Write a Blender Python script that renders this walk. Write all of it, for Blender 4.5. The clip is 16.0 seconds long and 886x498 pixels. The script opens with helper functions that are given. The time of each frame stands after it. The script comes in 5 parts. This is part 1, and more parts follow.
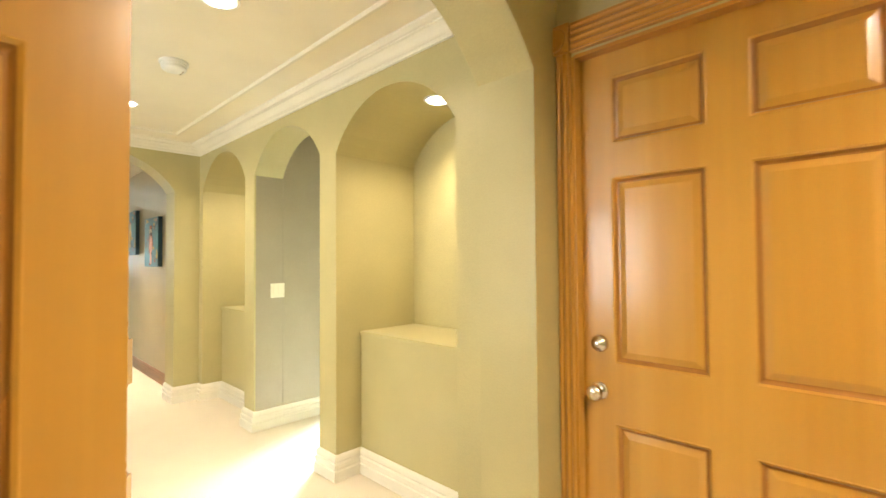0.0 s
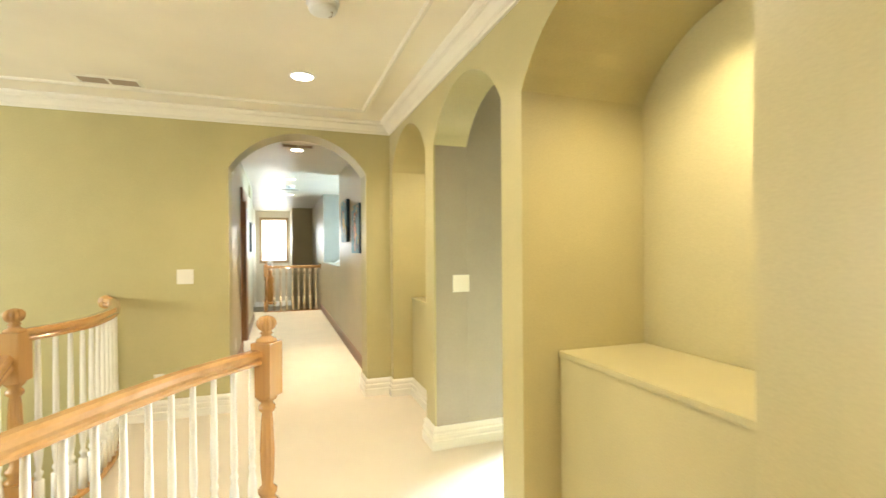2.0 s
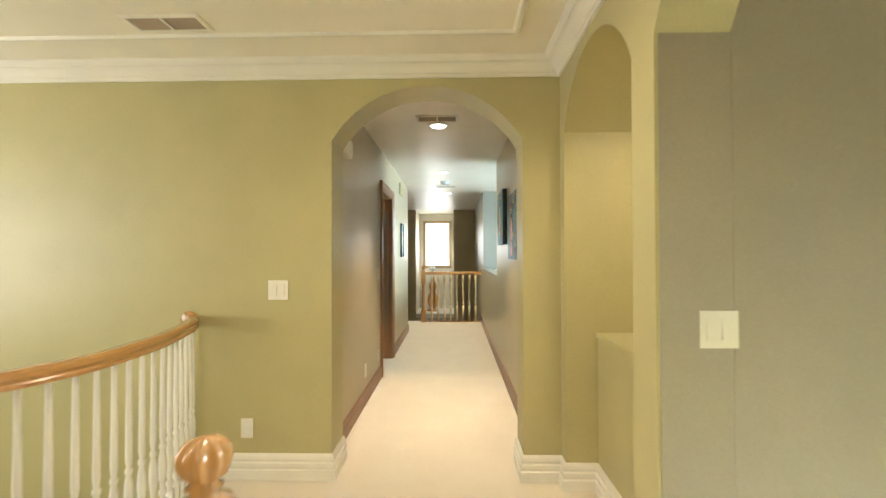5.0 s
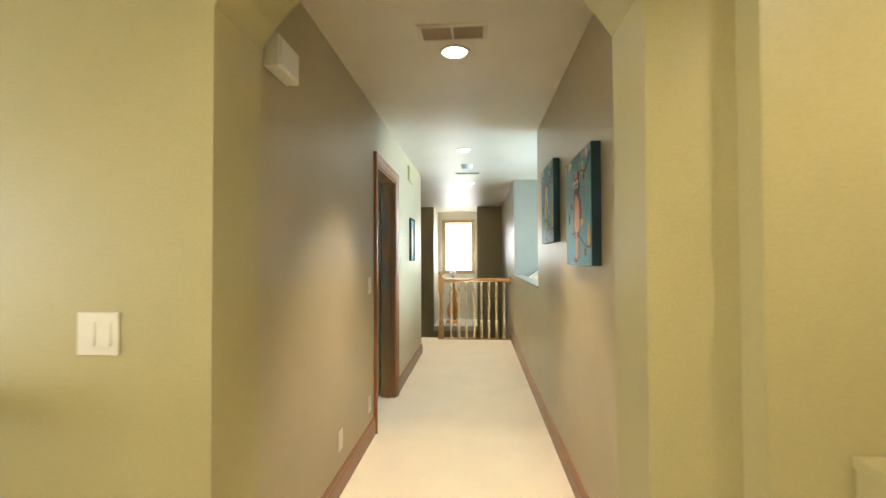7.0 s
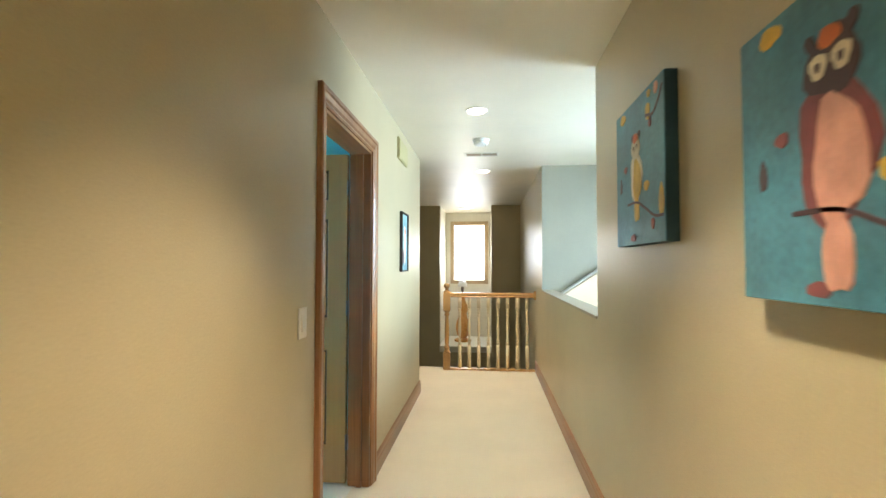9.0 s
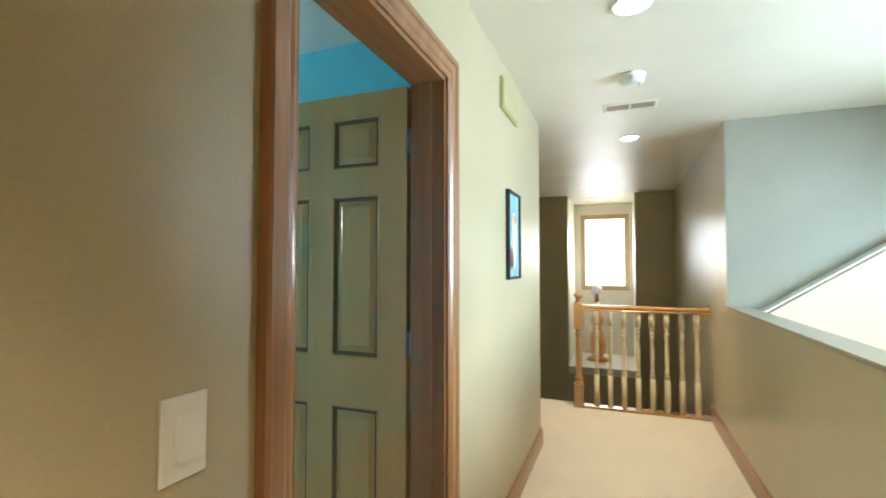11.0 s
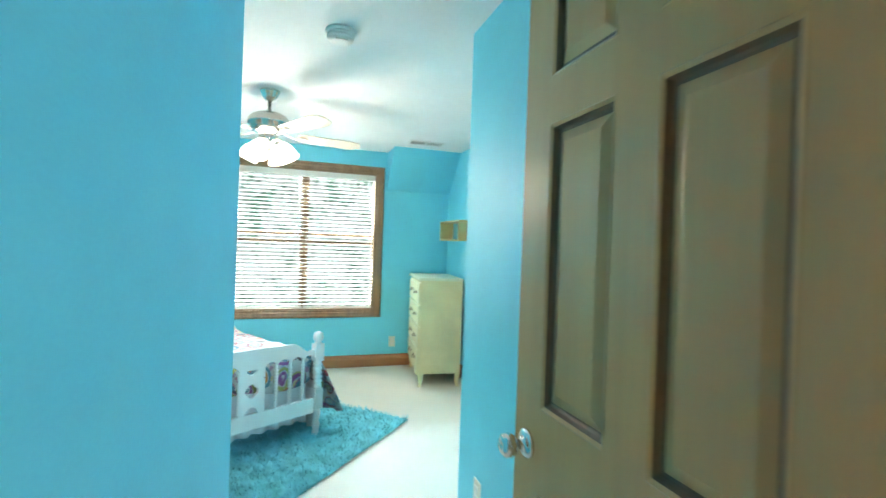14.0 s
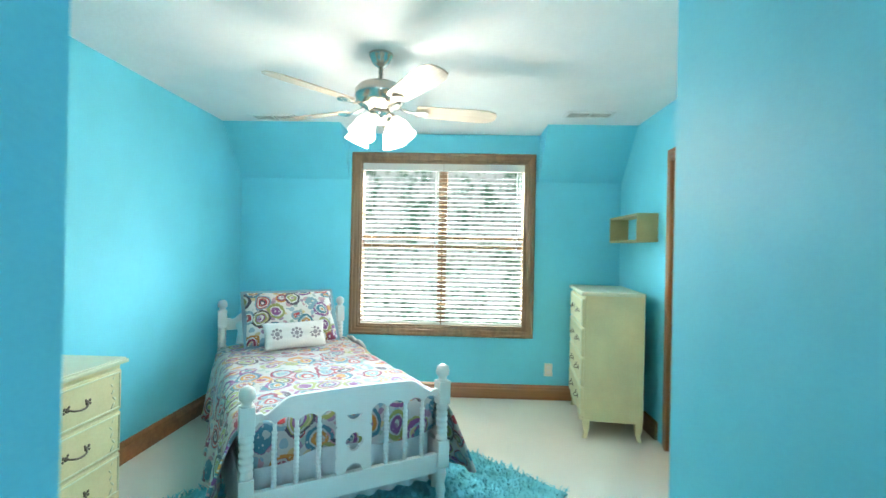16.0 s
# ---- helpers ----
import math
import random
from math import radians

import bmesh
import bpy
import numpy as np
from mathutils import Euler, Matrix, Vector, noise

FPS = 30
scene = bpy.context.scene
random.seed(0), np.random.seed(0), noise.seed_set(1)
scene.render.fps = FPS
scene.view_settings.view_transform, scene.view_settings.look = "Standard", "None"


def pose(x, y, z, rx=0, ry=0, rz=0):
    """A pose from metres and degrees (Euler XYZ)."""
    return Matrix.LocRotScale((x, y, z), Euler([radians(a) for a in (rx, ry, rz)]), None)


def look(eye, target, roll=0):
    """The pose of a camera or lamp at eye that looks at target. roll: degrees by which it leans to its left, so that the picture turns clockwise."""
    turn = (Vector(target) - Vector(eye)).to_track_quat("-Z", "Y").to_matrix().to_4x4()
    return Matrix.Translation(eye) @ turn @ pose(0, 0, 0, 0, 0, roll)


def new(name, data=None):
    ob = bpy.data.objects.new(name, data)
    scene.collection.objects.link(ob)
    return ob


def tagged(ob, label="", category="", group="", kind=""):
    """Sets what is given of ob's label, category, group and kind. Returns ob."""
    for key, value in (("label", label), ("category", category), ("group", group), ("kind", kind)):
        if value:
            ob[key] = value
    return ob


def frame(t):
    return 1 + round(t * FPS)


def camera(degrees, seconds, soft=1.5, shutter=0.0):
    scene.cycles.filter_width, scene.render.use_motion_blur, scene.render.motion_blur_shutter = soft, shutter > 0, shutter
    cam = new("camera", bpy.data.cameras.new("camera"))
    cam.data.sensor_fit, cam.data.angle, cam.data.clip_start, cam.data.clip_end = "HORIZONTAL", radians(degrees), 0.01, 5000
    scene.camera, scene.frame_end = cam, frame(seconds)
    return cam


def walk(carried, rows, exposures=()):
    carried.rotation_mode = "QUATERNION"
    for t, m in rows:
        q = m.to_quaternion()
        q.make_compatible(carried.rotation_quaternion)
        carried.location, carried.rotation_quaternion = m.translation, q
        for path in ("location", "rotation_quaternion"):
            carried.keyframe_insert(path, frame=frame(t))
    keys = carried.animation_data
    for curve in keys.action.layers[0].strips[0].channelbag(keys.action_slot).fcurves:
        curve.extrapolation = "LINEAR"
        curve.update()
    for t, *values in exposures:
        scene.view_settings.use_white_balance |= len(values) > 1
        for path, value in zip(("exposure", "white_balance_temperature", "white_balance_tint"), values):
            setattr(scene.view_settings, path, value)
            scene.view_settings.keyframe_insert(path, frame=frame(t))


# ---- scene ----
cam = camera(88.1, 16.0, 1.5, 0.5)
PATH = [
    (0, (1.265, 1.375, 1.323), (-0.131, 2.806, 1.374), -0.4),
    (0.5, (1.058, 1.558, 1.328), (-0.447, 2.875, 1.372), -0.1),
    (1, (0.904, 1.703, 1.334), (-0.740, 2.843, 1.36), -0.2),
    (1.5, (0.726, 1.847, 1.331), (-1.053, 2.76, 1.332), -0.6),
    (2, (0.542, 1.959, 1.325), (-1.341, 2.633, 1.323), -0.4),
    (2.5, (0.348, 2.053, 1.315), (-1.601, 2.503, 1.334), 0.2),
    (3, (0.145, 2.136, 1.32), (-1.838, 2.389, 1.352), 0.2),
    (3.5, (-0.064, 2.236, 1.325), (-2.062, 2.321, 1.353), -0.2),
    (4, (-0.292, 2.299, 1.323), (-2.291, 2.29, 1.344), 0.2),
    (4.2, (-0.400, 2.305, 1.324), (-2.400, 2.284, 1.345), 0.2),
    (6.3, (-1.862, 2.281, 1.316), (-3.858, 2.169, 1.353), -0.4),
    (6.5, (-2.03, 2.294, 1.309), (-4.026, 2.163, 1.349), -0.2),
    (7, (-2.406, 2.277, 1.316), (-4.401, 2.13, 1.356), -0.2),
    (7.5, (-2.802, 2.249, 1.318), (-4.795, 2.096, 1.367), -0.1),
    (8, (-3.192, 2.243, 1.325), (-5.184, 2.081, 1.387), -0.1),
    (8.2, (-3.355, 2.247, 1.332), (-5.347, 2.081, 1.398), -0.1),
    (10.3, (-4.811, 2.096, 1.356), (-6.764, 1.67, 1.424), 0.3),
    (10.5, (-4.94, 2.081, 1.358), (-6.875, 1.583, 1.433), 0.2),
    (11, (-5.193, 2.085, 1.362), (-7.056, 1.363, 1.435), -0.0),
    (11.5, (-5.423, 2.068, 1.353), (-7.175, 1.104, 1.402), 0.4),
    (12, (-5.618, 2.043, 1.351), (-7.214, 0.837, 1.357), 1.7),
    (12.5, (-5.769, 1.997, 1.348), (-7.196, 0.595, 1.328), 2.5),
    (13, (-5.921, 1.952, 1.364), (-7.105, 0.34, 1.345), 1.3),
    (13.5, (-6.062, 1.828, 1.358), (-6.954, 0.038, 1.367), 1.5),
    (14, (-6.189, 1.593, 1.359), (-6.81, -0.308, 1.349), 2.0),
    (14.5, (-6.323, 1.318, 1.335), (-6.717, -0.643, 1.334), 1.2),
    (15, (-6.406, 1.134, 1.355), (-6.615, -0.855, 1.358), 0.9),
    (15.5, (-6.442, 0.925, 1.353), (-6.501, -1.074, 1.357), 1.3),
    (16, (-6.445, 0.688, 1.333), (-6.378, -1.311, 1.338), 1.2),
]
walk(cam, [(t, look(eye, target, roll)) for t, eye, target, roll in PATH],
     [(0, 0.28), (2.5, 0.02), (4, -0.24), (6.5, -0.16), (7.5, -0.14), (8.2, -0.08), (10.5, -0.04), (11.5, -0.14), (12.5, 0.0), (13.5, 0.06), (14.1, -0.14), (14.6, -0.27), (15.5, -0.28), (16, -0.33)])

# ---------------------------------------------------------------- light
world = bpy.data.worlds.new("world")
scene.world = world
world.use_nodes = True
wn = world.node_tree.nodes
sky = wn.new("ShaderNodeTexSky")
sky.sky_type, sky.sun_disc = "NISHITA", False
sky.sun_elevation, sky.sun_rotation = radians(48), radians(60)
wn["Background"].inputs["Strength"].default_value = 0.12
world.node_tree.links.new(sky.outputs[0], wn["Background"].inputs["Color"])
sun = new("sun", bpy.data.lights.new("sun", "SUN"))
sun.data.energy, sun.data.angle, sun.data.color = 3.0, radians(0.6), (1, 0.95, 0.87)
sun.matrix_world = look((20, 6, 30), (0, 0, 0))

WARM = (1.0, 0.85, 0.64)
COOL = (0.74, 0.91, 1.0)


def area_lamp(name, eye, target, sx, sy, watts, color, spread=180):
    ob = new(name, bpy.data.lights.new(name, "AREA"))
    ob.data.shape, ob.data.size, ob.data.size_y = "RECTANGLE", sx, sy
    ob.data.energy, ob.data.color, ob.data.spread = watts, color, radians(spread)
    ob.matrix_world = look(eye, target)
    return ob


def spot_lamp(x, y, z, watts, cone=130, color=WARM):
    ob = new("downlight_lamp", bpy.data.lights.new("downlight_lamp", "SPOT"))
    ob.data.energy, ob.data.color, ob.data.spot_size, ob.data.spot_blend, ob.data.shadow_soft_size = watts, color, radians(cone), 0.9, 0.06
    ob.matrix_world = look((x, y, z), (x, y, 0.01), 0)
    return ob


# daylight: sky above and lit lawn below the bedroom window, and the other windows
area_lamp("sky_light_bedroom", (-6.295, -4.55, 3.05), (-6.295, -2.6, 1.0), 2.6, 1.3, 3400, COOL)
area_lamp("lawn_light_bedroom", (-6.295, -4.45, -0.35), (-6.295, -2.6, 1.6), 2.6, 1.1, 1150, (0.82, 1.0, 1.0))
area_lamp("window_light_stair", (-13.75, 1.82, 1.5), (-10.5, 1.9, 0.0), 0.8, 1.1, 24, (0.84, 0.93, 1))
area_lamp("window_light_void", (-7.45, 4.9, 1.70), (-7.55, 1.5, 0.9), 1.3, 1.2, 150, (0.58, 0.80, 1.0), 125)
area_lamp("window_light_passage", (-3.5, 5.95, 1.5), (-1.9, 2.3, 0.0), 1.1, 1.3, 160, (0.74, 0.90, 1.0), 70)
# Unseen stairwell window, added to fill the landing and its ceiling with daylight.
area_lamp("unseen_window_fill_stairwell", (-1.6, -2.45, 1.35), (-1.6, 1.5, 1.6), 2.5, 1.4, 115, (0.95, 0.95, 0.93))
# recessed lamps of the ceilings; the lobby one (third) is unseen, added as fill
LIGHTS = [(-2.59, 2.11, 2.46, 70, 160), (-0.78, 2.10, 2.46, 64, 160), (1.95, 2.0, 2.46, 215, 165), (-4.92, 2.16, 2.46, 260, 84), (-7.24, 2.14, 2.46, 110, 66), (-9.40, 2.17, 2.46, 150, 80),
          (-0.60, 3.255, 2.262, 52, 140), (-3.0, 3.255, 2.31, 42, 140)]
for lx, ly, lz, w, cone in LIGHTS:
    spot_lamp(lx, ly, lz - 0.03, w, cone)
fan_lamp = new("fan_bulb_lamp", bpy.data.lights.new("fan_bulb_lamp", "POINT"))
fan_lamp.data.energy, fan_lamp.data.color, fan_lamp.data.shadow_soft_size = 62, (1.0, 0.90, 0.74), 0.17
fan_lamp.location = (-6.0, -1.77, 1.86)

# ---------------------------------------------------------------- materials


def mat(name, base, rough=0.6, vary=0.06, scale=6.0, bump=0.0, bump_scale=120.0, metal=0.0, coat=0.0, spec=0.5, fine=0.03):
    """A paint, plaster or metal with broad stains and fine grain."""
    m = bpy.data.materials.new(name)
    m.use_nodes = True
    n, l = m.node_tree.nodes, m.node_tree.links
    b = n["Principled BSDF"]
    b.inputs["Roughness"].default_value, b.inputs["Metallic"].default_value = rough, metal
    b.inputs["Coat Weight"].default_value, b.inputs["Specular IOR Level"].default_value = coat, spec
    tc = n.new("ShaderNodeTexCoord")
    a = n.new("ShaderNodeTexNoise")
    a.inputs["Scale"].default_value, a.inputs["Detail"].default_value = scale, 5
    f = n.new("ShaderNodeTexNoise")
    f.inputs["Scale"].default_value, f.inputs["Detail"].default_value = bump_scale, 3
    l.new(tc.outputs["Object"], a.inputs["Vector"])
    l.new(tc.outputs["Object"], f.inputs["Vector"])
    r = n.new("ShaderNodeValToRGB")
    lo = [max(0, c * (1 - vary)) for c in base]
    hi = [min(1, c * (1 + vary)) for c in base]
    r.color_ramp.elements[0].position, r.color_ramp.elements[1].position = 0.3, 0.7
    r.color_ramp.elements[0].color, r.color_ramp.elements[1].color = (*lo, 1), (*hi, 1)
    l.new(a.outputs["Fac"], r.inputs["Fac"])
    mx = n.new("ShaderNodeMix")
    mx.data_type, mx.blend_type = "RGBA", "OVERLAY"
    mx.inputs["Factor"].default_value = fine * 4
    l.new(r.outputs["Color"], mx.inputs["A"])
    l.new(f.outputs["Fac"], mx.inputs["B"])
    l.new(mx.outputs["Result"], b.inputs["Base Color"])
    mr = n.new("ShaderNodeMapRange")
    mr.inputs["To Min"].default_value, mr.inputs["To Max"].default_value = rough * 0.97, min(1, rough * 1.03)
    l.new(a.outputs["Fac"], mr.inputs["Value"])
    l.new(mr.outputs["Result"], b.inputs["Roughness"])
    if bump:
        bp = n.new("ShaderNodeBump")
        bp.inputs["Strength"].default_value, bp.inputs["Distance"].default_value = bump, 0.004
        l.new(f.outputs["Fac"], bp.inputs["Height"])
        l.new(bp.outputs["Normal"], b.inputs["Normal"])
    return m


def wood(name, dark, light, axis="z", rough=0.35, coat=0.3, scale=1.0, grain=0.25):
    """Stained, varnished wood with grain along an axis."""
    m = bpy.data.materials.new(name)
    m.use_nodes = True
    n, l = m.node_tree.nodes, m.node_tree.links
    b = n["Principled BSDF"]
    b.inputs["Roughness"].default_value, b.inputs["Coat Weight"].default_value = rough, coat
    b.inputs["Coat Roughness"].default_value = 0.15
    tc, mp = n.new("ShaderNodeTexCoord"), n.new("ShaderNodeMapping")
    k = {"x": (0.6, 14, 14), "y": (14, 0.6, 14), "z": (14, 14, 0.6)}[axis]
    mp.inputs["Scale"].default_value = [v * scale for v in k]
    a, f = n.new("ShaderNodeTexNoise"), n.new("ShaderNodeTexNoise")
    a.inputs["Scale"].default_value, a.inputs["Detail"].default_value, a.inputs["Distortion"].default_value = 1.6, 6, 0.8
    f.inputs["Scale"].default_value, f.inputs["Detail"].default_value = 9.0, 4
    l.new(tc.outputs["Object"], mp.inputs["Vector"])
    l.new(mp.outputs["Vector"], a.inputs["Vector"])
    l.new(mp.outputs["Vector"], f.inputs["Vector"])
    r = n.new("ShaderNodeValToRGB")
    r.color_ramp.elements[0].position, r.color_ramp.elements[1].position = 0.32, 0.68
    r.color_ramp.elements[0].color, r.color_ramp.elements[1].color = (*dark, 1), (*light, 1)
    l.new(a.outputs["Fac"], r.inputs["Fac"])
    mx = n.new("ShaderNodeMix")
    mx.data_type, mx.blend_type = "RGBA", "OVERLAY"
    mx.inputs["Factor"].default_value = grain
    l.new(r.outputs["Color"], mx.inputs["A"])
    l.new(f.outputs["Fac"], mx.inputs["B"])
    l.new(mx.outputs["Result"], b.inputs["Base Color"])
    bp = n.new("ShaderNodeBump")
    bp.inputs["Strength"].default_value, bp.inputs["Distance"].default_value = 0.12, 0.002
    l.new(f.outputs["Fac"], bp.inputs["Height"])
    l.new(bp.outputs["Normal"], b.inputs["Normal"])
    return m


def glow(name, color, strength):
    m = bpy.data.materials.new(name)
    m.use_nodes = True
    b = m.node_tree.nodes["Principled BSDF"]
    b.inputs["Base Color"].default_value = (*color, 1)
    b.inputs["Emission Color"].default_value, b.inputs["Emission Strength"].default_value = (*color, 1), strength
    return m


def carpet_mat(name, base):
    m = mat(name, base, 0.95, 0.03, 3.0, 0.9, 420, spec=0.1, fine=0.12)
    return m


OLIVE = mat("olive_wall_paint", (0.46, 0.405, 0.20), 0.40, 0.05, 2.5, 0.06, 160)
OLIVE_C = mat("olive_corridor_paint", (0.46, 0.388, 0.245), 0.34, 0.05, 2.5, 0.06, 160)
SAGE = mat("taupe_paint_and_shade", (0.34, 0.295, 0.22), 0.34, 0.05, 2.5, 0.06, 160)
CREAM = mat("cream_wall_paint", (0.80, 0.76, 0.64), 0.5, 0.04, 3, 0.05, 150)
BUFF = mat("buff_wall_paint", (0.74, 0.60, 0.42), 0.45, 0.05, 2.5, 0.06, 160)
GREYG = mat("grey_green_wall_paint", (0.33, 0.325, 0.265), 0.4, 0.05, 2.5, 0.06, 160)
AQUA = mat("aqua_wall_paint", (0.155, 0.65, 0.81), 0.50, 0.05, 2.5, 0.06, 160)
CEIL = mat("beige_ceiling_paint", (0.87, 0.81, 0.68), 0.40, 0.04, 2.0, 0.05, 140)
CEIL_BED = mat("white_textured_ceiling", (0.86, 0.87, 0.88), 0.7, 0.03, 3.0, 0.5, 45)
TRIMW = mat("white_painted_trim", (0.80, 0.76, 0.66), 0.32, 0.03, 5, 0.03, 90)
CARPET = carpet_mat("cream_carpet", (0.80, 0.71, 0.57))
CARPET_BED = carpet_mat("pale_carpet", (0.80, 0.77, 0.69))
OAK = wood("honey_oak", (0.44, 0.235, 0.080), (0.53, 0.300, 0.112), "z", 0.22, 0.6, 0.6, 0.14)
OAK_X = wood("honey_oak_rail", (0.44, 0.235, 0.080), (0.53, 0.300, 0.112), "x", 0.22, 0.6, 0.6, 0.14)
CASE_Z = wood("brown_wood_casing", (0.22, 0.088, 0.032), (0.34, 0.155, 0.060), "z", 0.3, 0.4, 0.8, 0.15)
CASE_X = wood("brown_wood_casing_long", (0.22, 0.088, 0.032), (0.34, 0.155, 0.060), "x", 0.3, 0.4, 0.8, 0.15)
CASE_Y = wood("brown_wood_casing_cross", (0.22, 0.088, 0.032), (0.34, 0.155, 0.060), "y", 0.3, 0.4, 0.8, 0.15)
ORANGE = wood("orange_maple_door", (0.50, 0.255, 0.040), (0.56, 0.305, 0.056), "z", 0.3, 0.4, 0.30, 0.08)
ORANGE_X = wood("orange_maple_casing", (0.43, 0.20, 0.036), (0.50, 0.25, 0.05), "x", 0.3, 0.4, 0.45, 0.10)
UMBER = wood("olive_brown_door", (0.50, 0.285, 0.11), (0.55, 0.325, 0.13), "z", 0.30, 0.4, 0.3, 0.08)
UMBER_GLAZE = wood("dark_glazed_groove", (0.10, 0.052, 0.02), (0.15, 0.08, 0.032), "z", 0.3, 0.4, 0.5, 0.1)
ORANGE_GLAZE = wood("brown_glazed_groove", (0.30, 0.125, 0.02), (0.36, 0.16, 0.028), "z", 0.3, 0.4, 0.5, 0.1)
HINGE = mat("satin_steel_hinge", (0.30, 0.28, 0.30), 0.5, 0.08, 20, metal=0.7)
WHITEP = mat("white_paint", (0.82, 0.82, 0.80), 0.3, 0.03, 6, 0.02, 80)
BALWHITE = mat("white_baluster_paint", (0.86, 0.85, 0.80), 0.25, 0.03, 6, 0.02, 80)
BALTAN = mat("cream_tan_baluster_paint", (0.72, 0.60, 0.40), 0.3, 0.04, 6, 0.02, 80)
PLASTIC = mat("ivory_plastic", (0.80, 0.76, 0.66), 0.35, 0.02, 8)
WPLASTIC = mat("white_plastic", (0.80, 0.80, 0.78), 0.4, 0.02, 8)
NICKEL = mat("brushed_nickel", (0.62, 0.58, 0.52), 0.25, 0.05, 20, 0.0, 200, metal=1.0)
CHROME = mat("chrome", (0.75, 0.75, 0.76), 0.12, 0.03, 20, metal=1.0)
BRONZE = mat("dark_pulls", (0.16, 0.13, 0.10), 0.4, 0.2, 20, metal=0.8)
DARK = mat("black_paint_and_unlit_space", (0.03, 0.028, 0.025), 0.8)
LAMPGLOW = glow("lit_lamp_lens", (1.0, 0.90, 0.72), 14)
CHESTC = mat("cream_yellow_furniture_paint", (0.66, 0.62, 0.36), 0.42, 0.08, 5, 0.05, 90)
CHESTTOP = mat("pale_green_furniture_top", (0.62, 0.66, 0.48), 0.35, 0.06, 5, 0.03, 90)
GRILLE = mat("taupe_grille", (0.36, 0.28, 0.20), 0.5, 0.05, 10)

# ---------------------------------------------------------------- mesh helpers


def box(bm, x0, y0, z0, x1, y1, z1, bevel=0.0):
    xs, ys, zs = sorted((x0, x1)), sorted((y0, y1)), sorted((z0, z1))
    v = [bm.verts.new((x, y, z)) for z in zs for y in ys for x in xs]
    fs = [bm.faces.new([v[i] for i in q]) for q in ((0, 2, 3, 1), (4, 5, 7, 6), (0, 1, 5, 4), (2, 6, 7, 3), (0, 4, 6, 2), (1, 3, 7, 5))]
    if bevel:
        es = {e for f in fs for e in f.edges}
        bmesh.ops.bevel(bm, geom=list(es), offset=bevel, segments=2, affect="EDGES", profile=0.7)
    return bm


def B(*a, bevel=0.0):
    return box(bmesh.new(), *a, bevel=bevel)


def lathe(bm, profile, seg=20, cx=0.0, cy=0.0, flute=0.0, nfl=8, z_lo=0, z_hi=0):
    """Turns a profile of (radius, z) round the z axis. Flutes cut between z_lo and z_hi."""
    rings = []
    for r, z in profile:
        ring = []
        for k in range(seg):
            a = 2 * math.pi * k / seg
            q = r * (1 - flute * (0.5 + 0.5 * math.cos(nfl * a))) if z_lo <= z <= z_hi else r
            ring.append(bm.verts.new((cx + q * math.cos(a), cy + q * math.sin(a), z)))
        rings.append(ring)
    for a, b in zip(rings, rings[1:]):
        for k in range(seg):
            bm.faces.new((a[k], a[(k + 1) % seg], b[(k + 1) % seg], b[k]))
    bm.faces.new(rings[0][::-1])
    bm.faces.new(rings[-1])
    for f in bm.faces:
        f.smooth = True
    return bm


def sweep(bm, path, section, closed=False, up=None):
    """Carries a closed section of (side, up) along a path of points."""
    up = up or Vector((0, 0, 1))
    pts = [Vector(p) for p in path]
    rings, n = [], len(pts)
    for i, p in enumerate(pts):
        a = pts[(i - 1) % n] if closed or i else pts[0]
        b = pts[(i + 1) % n] if closed or i < n - 1 else pts[-1]
        d0, d1 = (p - a), (b - p)
        d0 = d0.normalized() if d0.length else d1.normalized()
        d1 = d1.normalized() if d1.length else d0
        d = (d0 + d1).normalized()
        side = d.cross(up).normalized()
        top = side.cross(d).normalized()
        k = 1 / max(0.3, math.sqrt((1 + d0.dot(d1)) / 2))
        rings.append([bm.verts.new(p + side * s * k + top * u) for s, u in section])
    m = len(section)
    for a, b in list(zip(rings, rings[1:])) + ([(rings[-1], rings[0])] if closed else []):
        for k in range(m):
            bm.faces.new((a[k], a[(k + 1) % m], b[(k + 1) % m], b[k]))
    if not closed:
        bm.faces.new(rings[0][::-1])
        bm.faces.new(rings[-1])
    return bm


def part(name, bm, material, parent=None, label="", smooth=False):
    bmesh.ops.recalc_face_normals(bm, faces=bm.faces)
    me = bpy.data.meshes.new(name)
    if smooth:
        for f in bm.faces:
            f.smooth = True
    bm.to_mesh(me)
    bm.free()
    for m in material if isinstance(material, (list, tuple)) else [material]:
        me.materials.append(m)
    ob = new(name, me)
    if parent:
        ob.parent = parent
    return tagged(ob, label) if label else ob


def thing(name, label, category, m=None, group="", kind=""):
    ob = tagged(new(name), label, category, group, kind)
    if m is not None:
        ob.matrix_world = m
    return ob


def structure(name, bm, material, label, category="wall"):
    return tagged(part(name, bm, material), label, category, kind="structure")


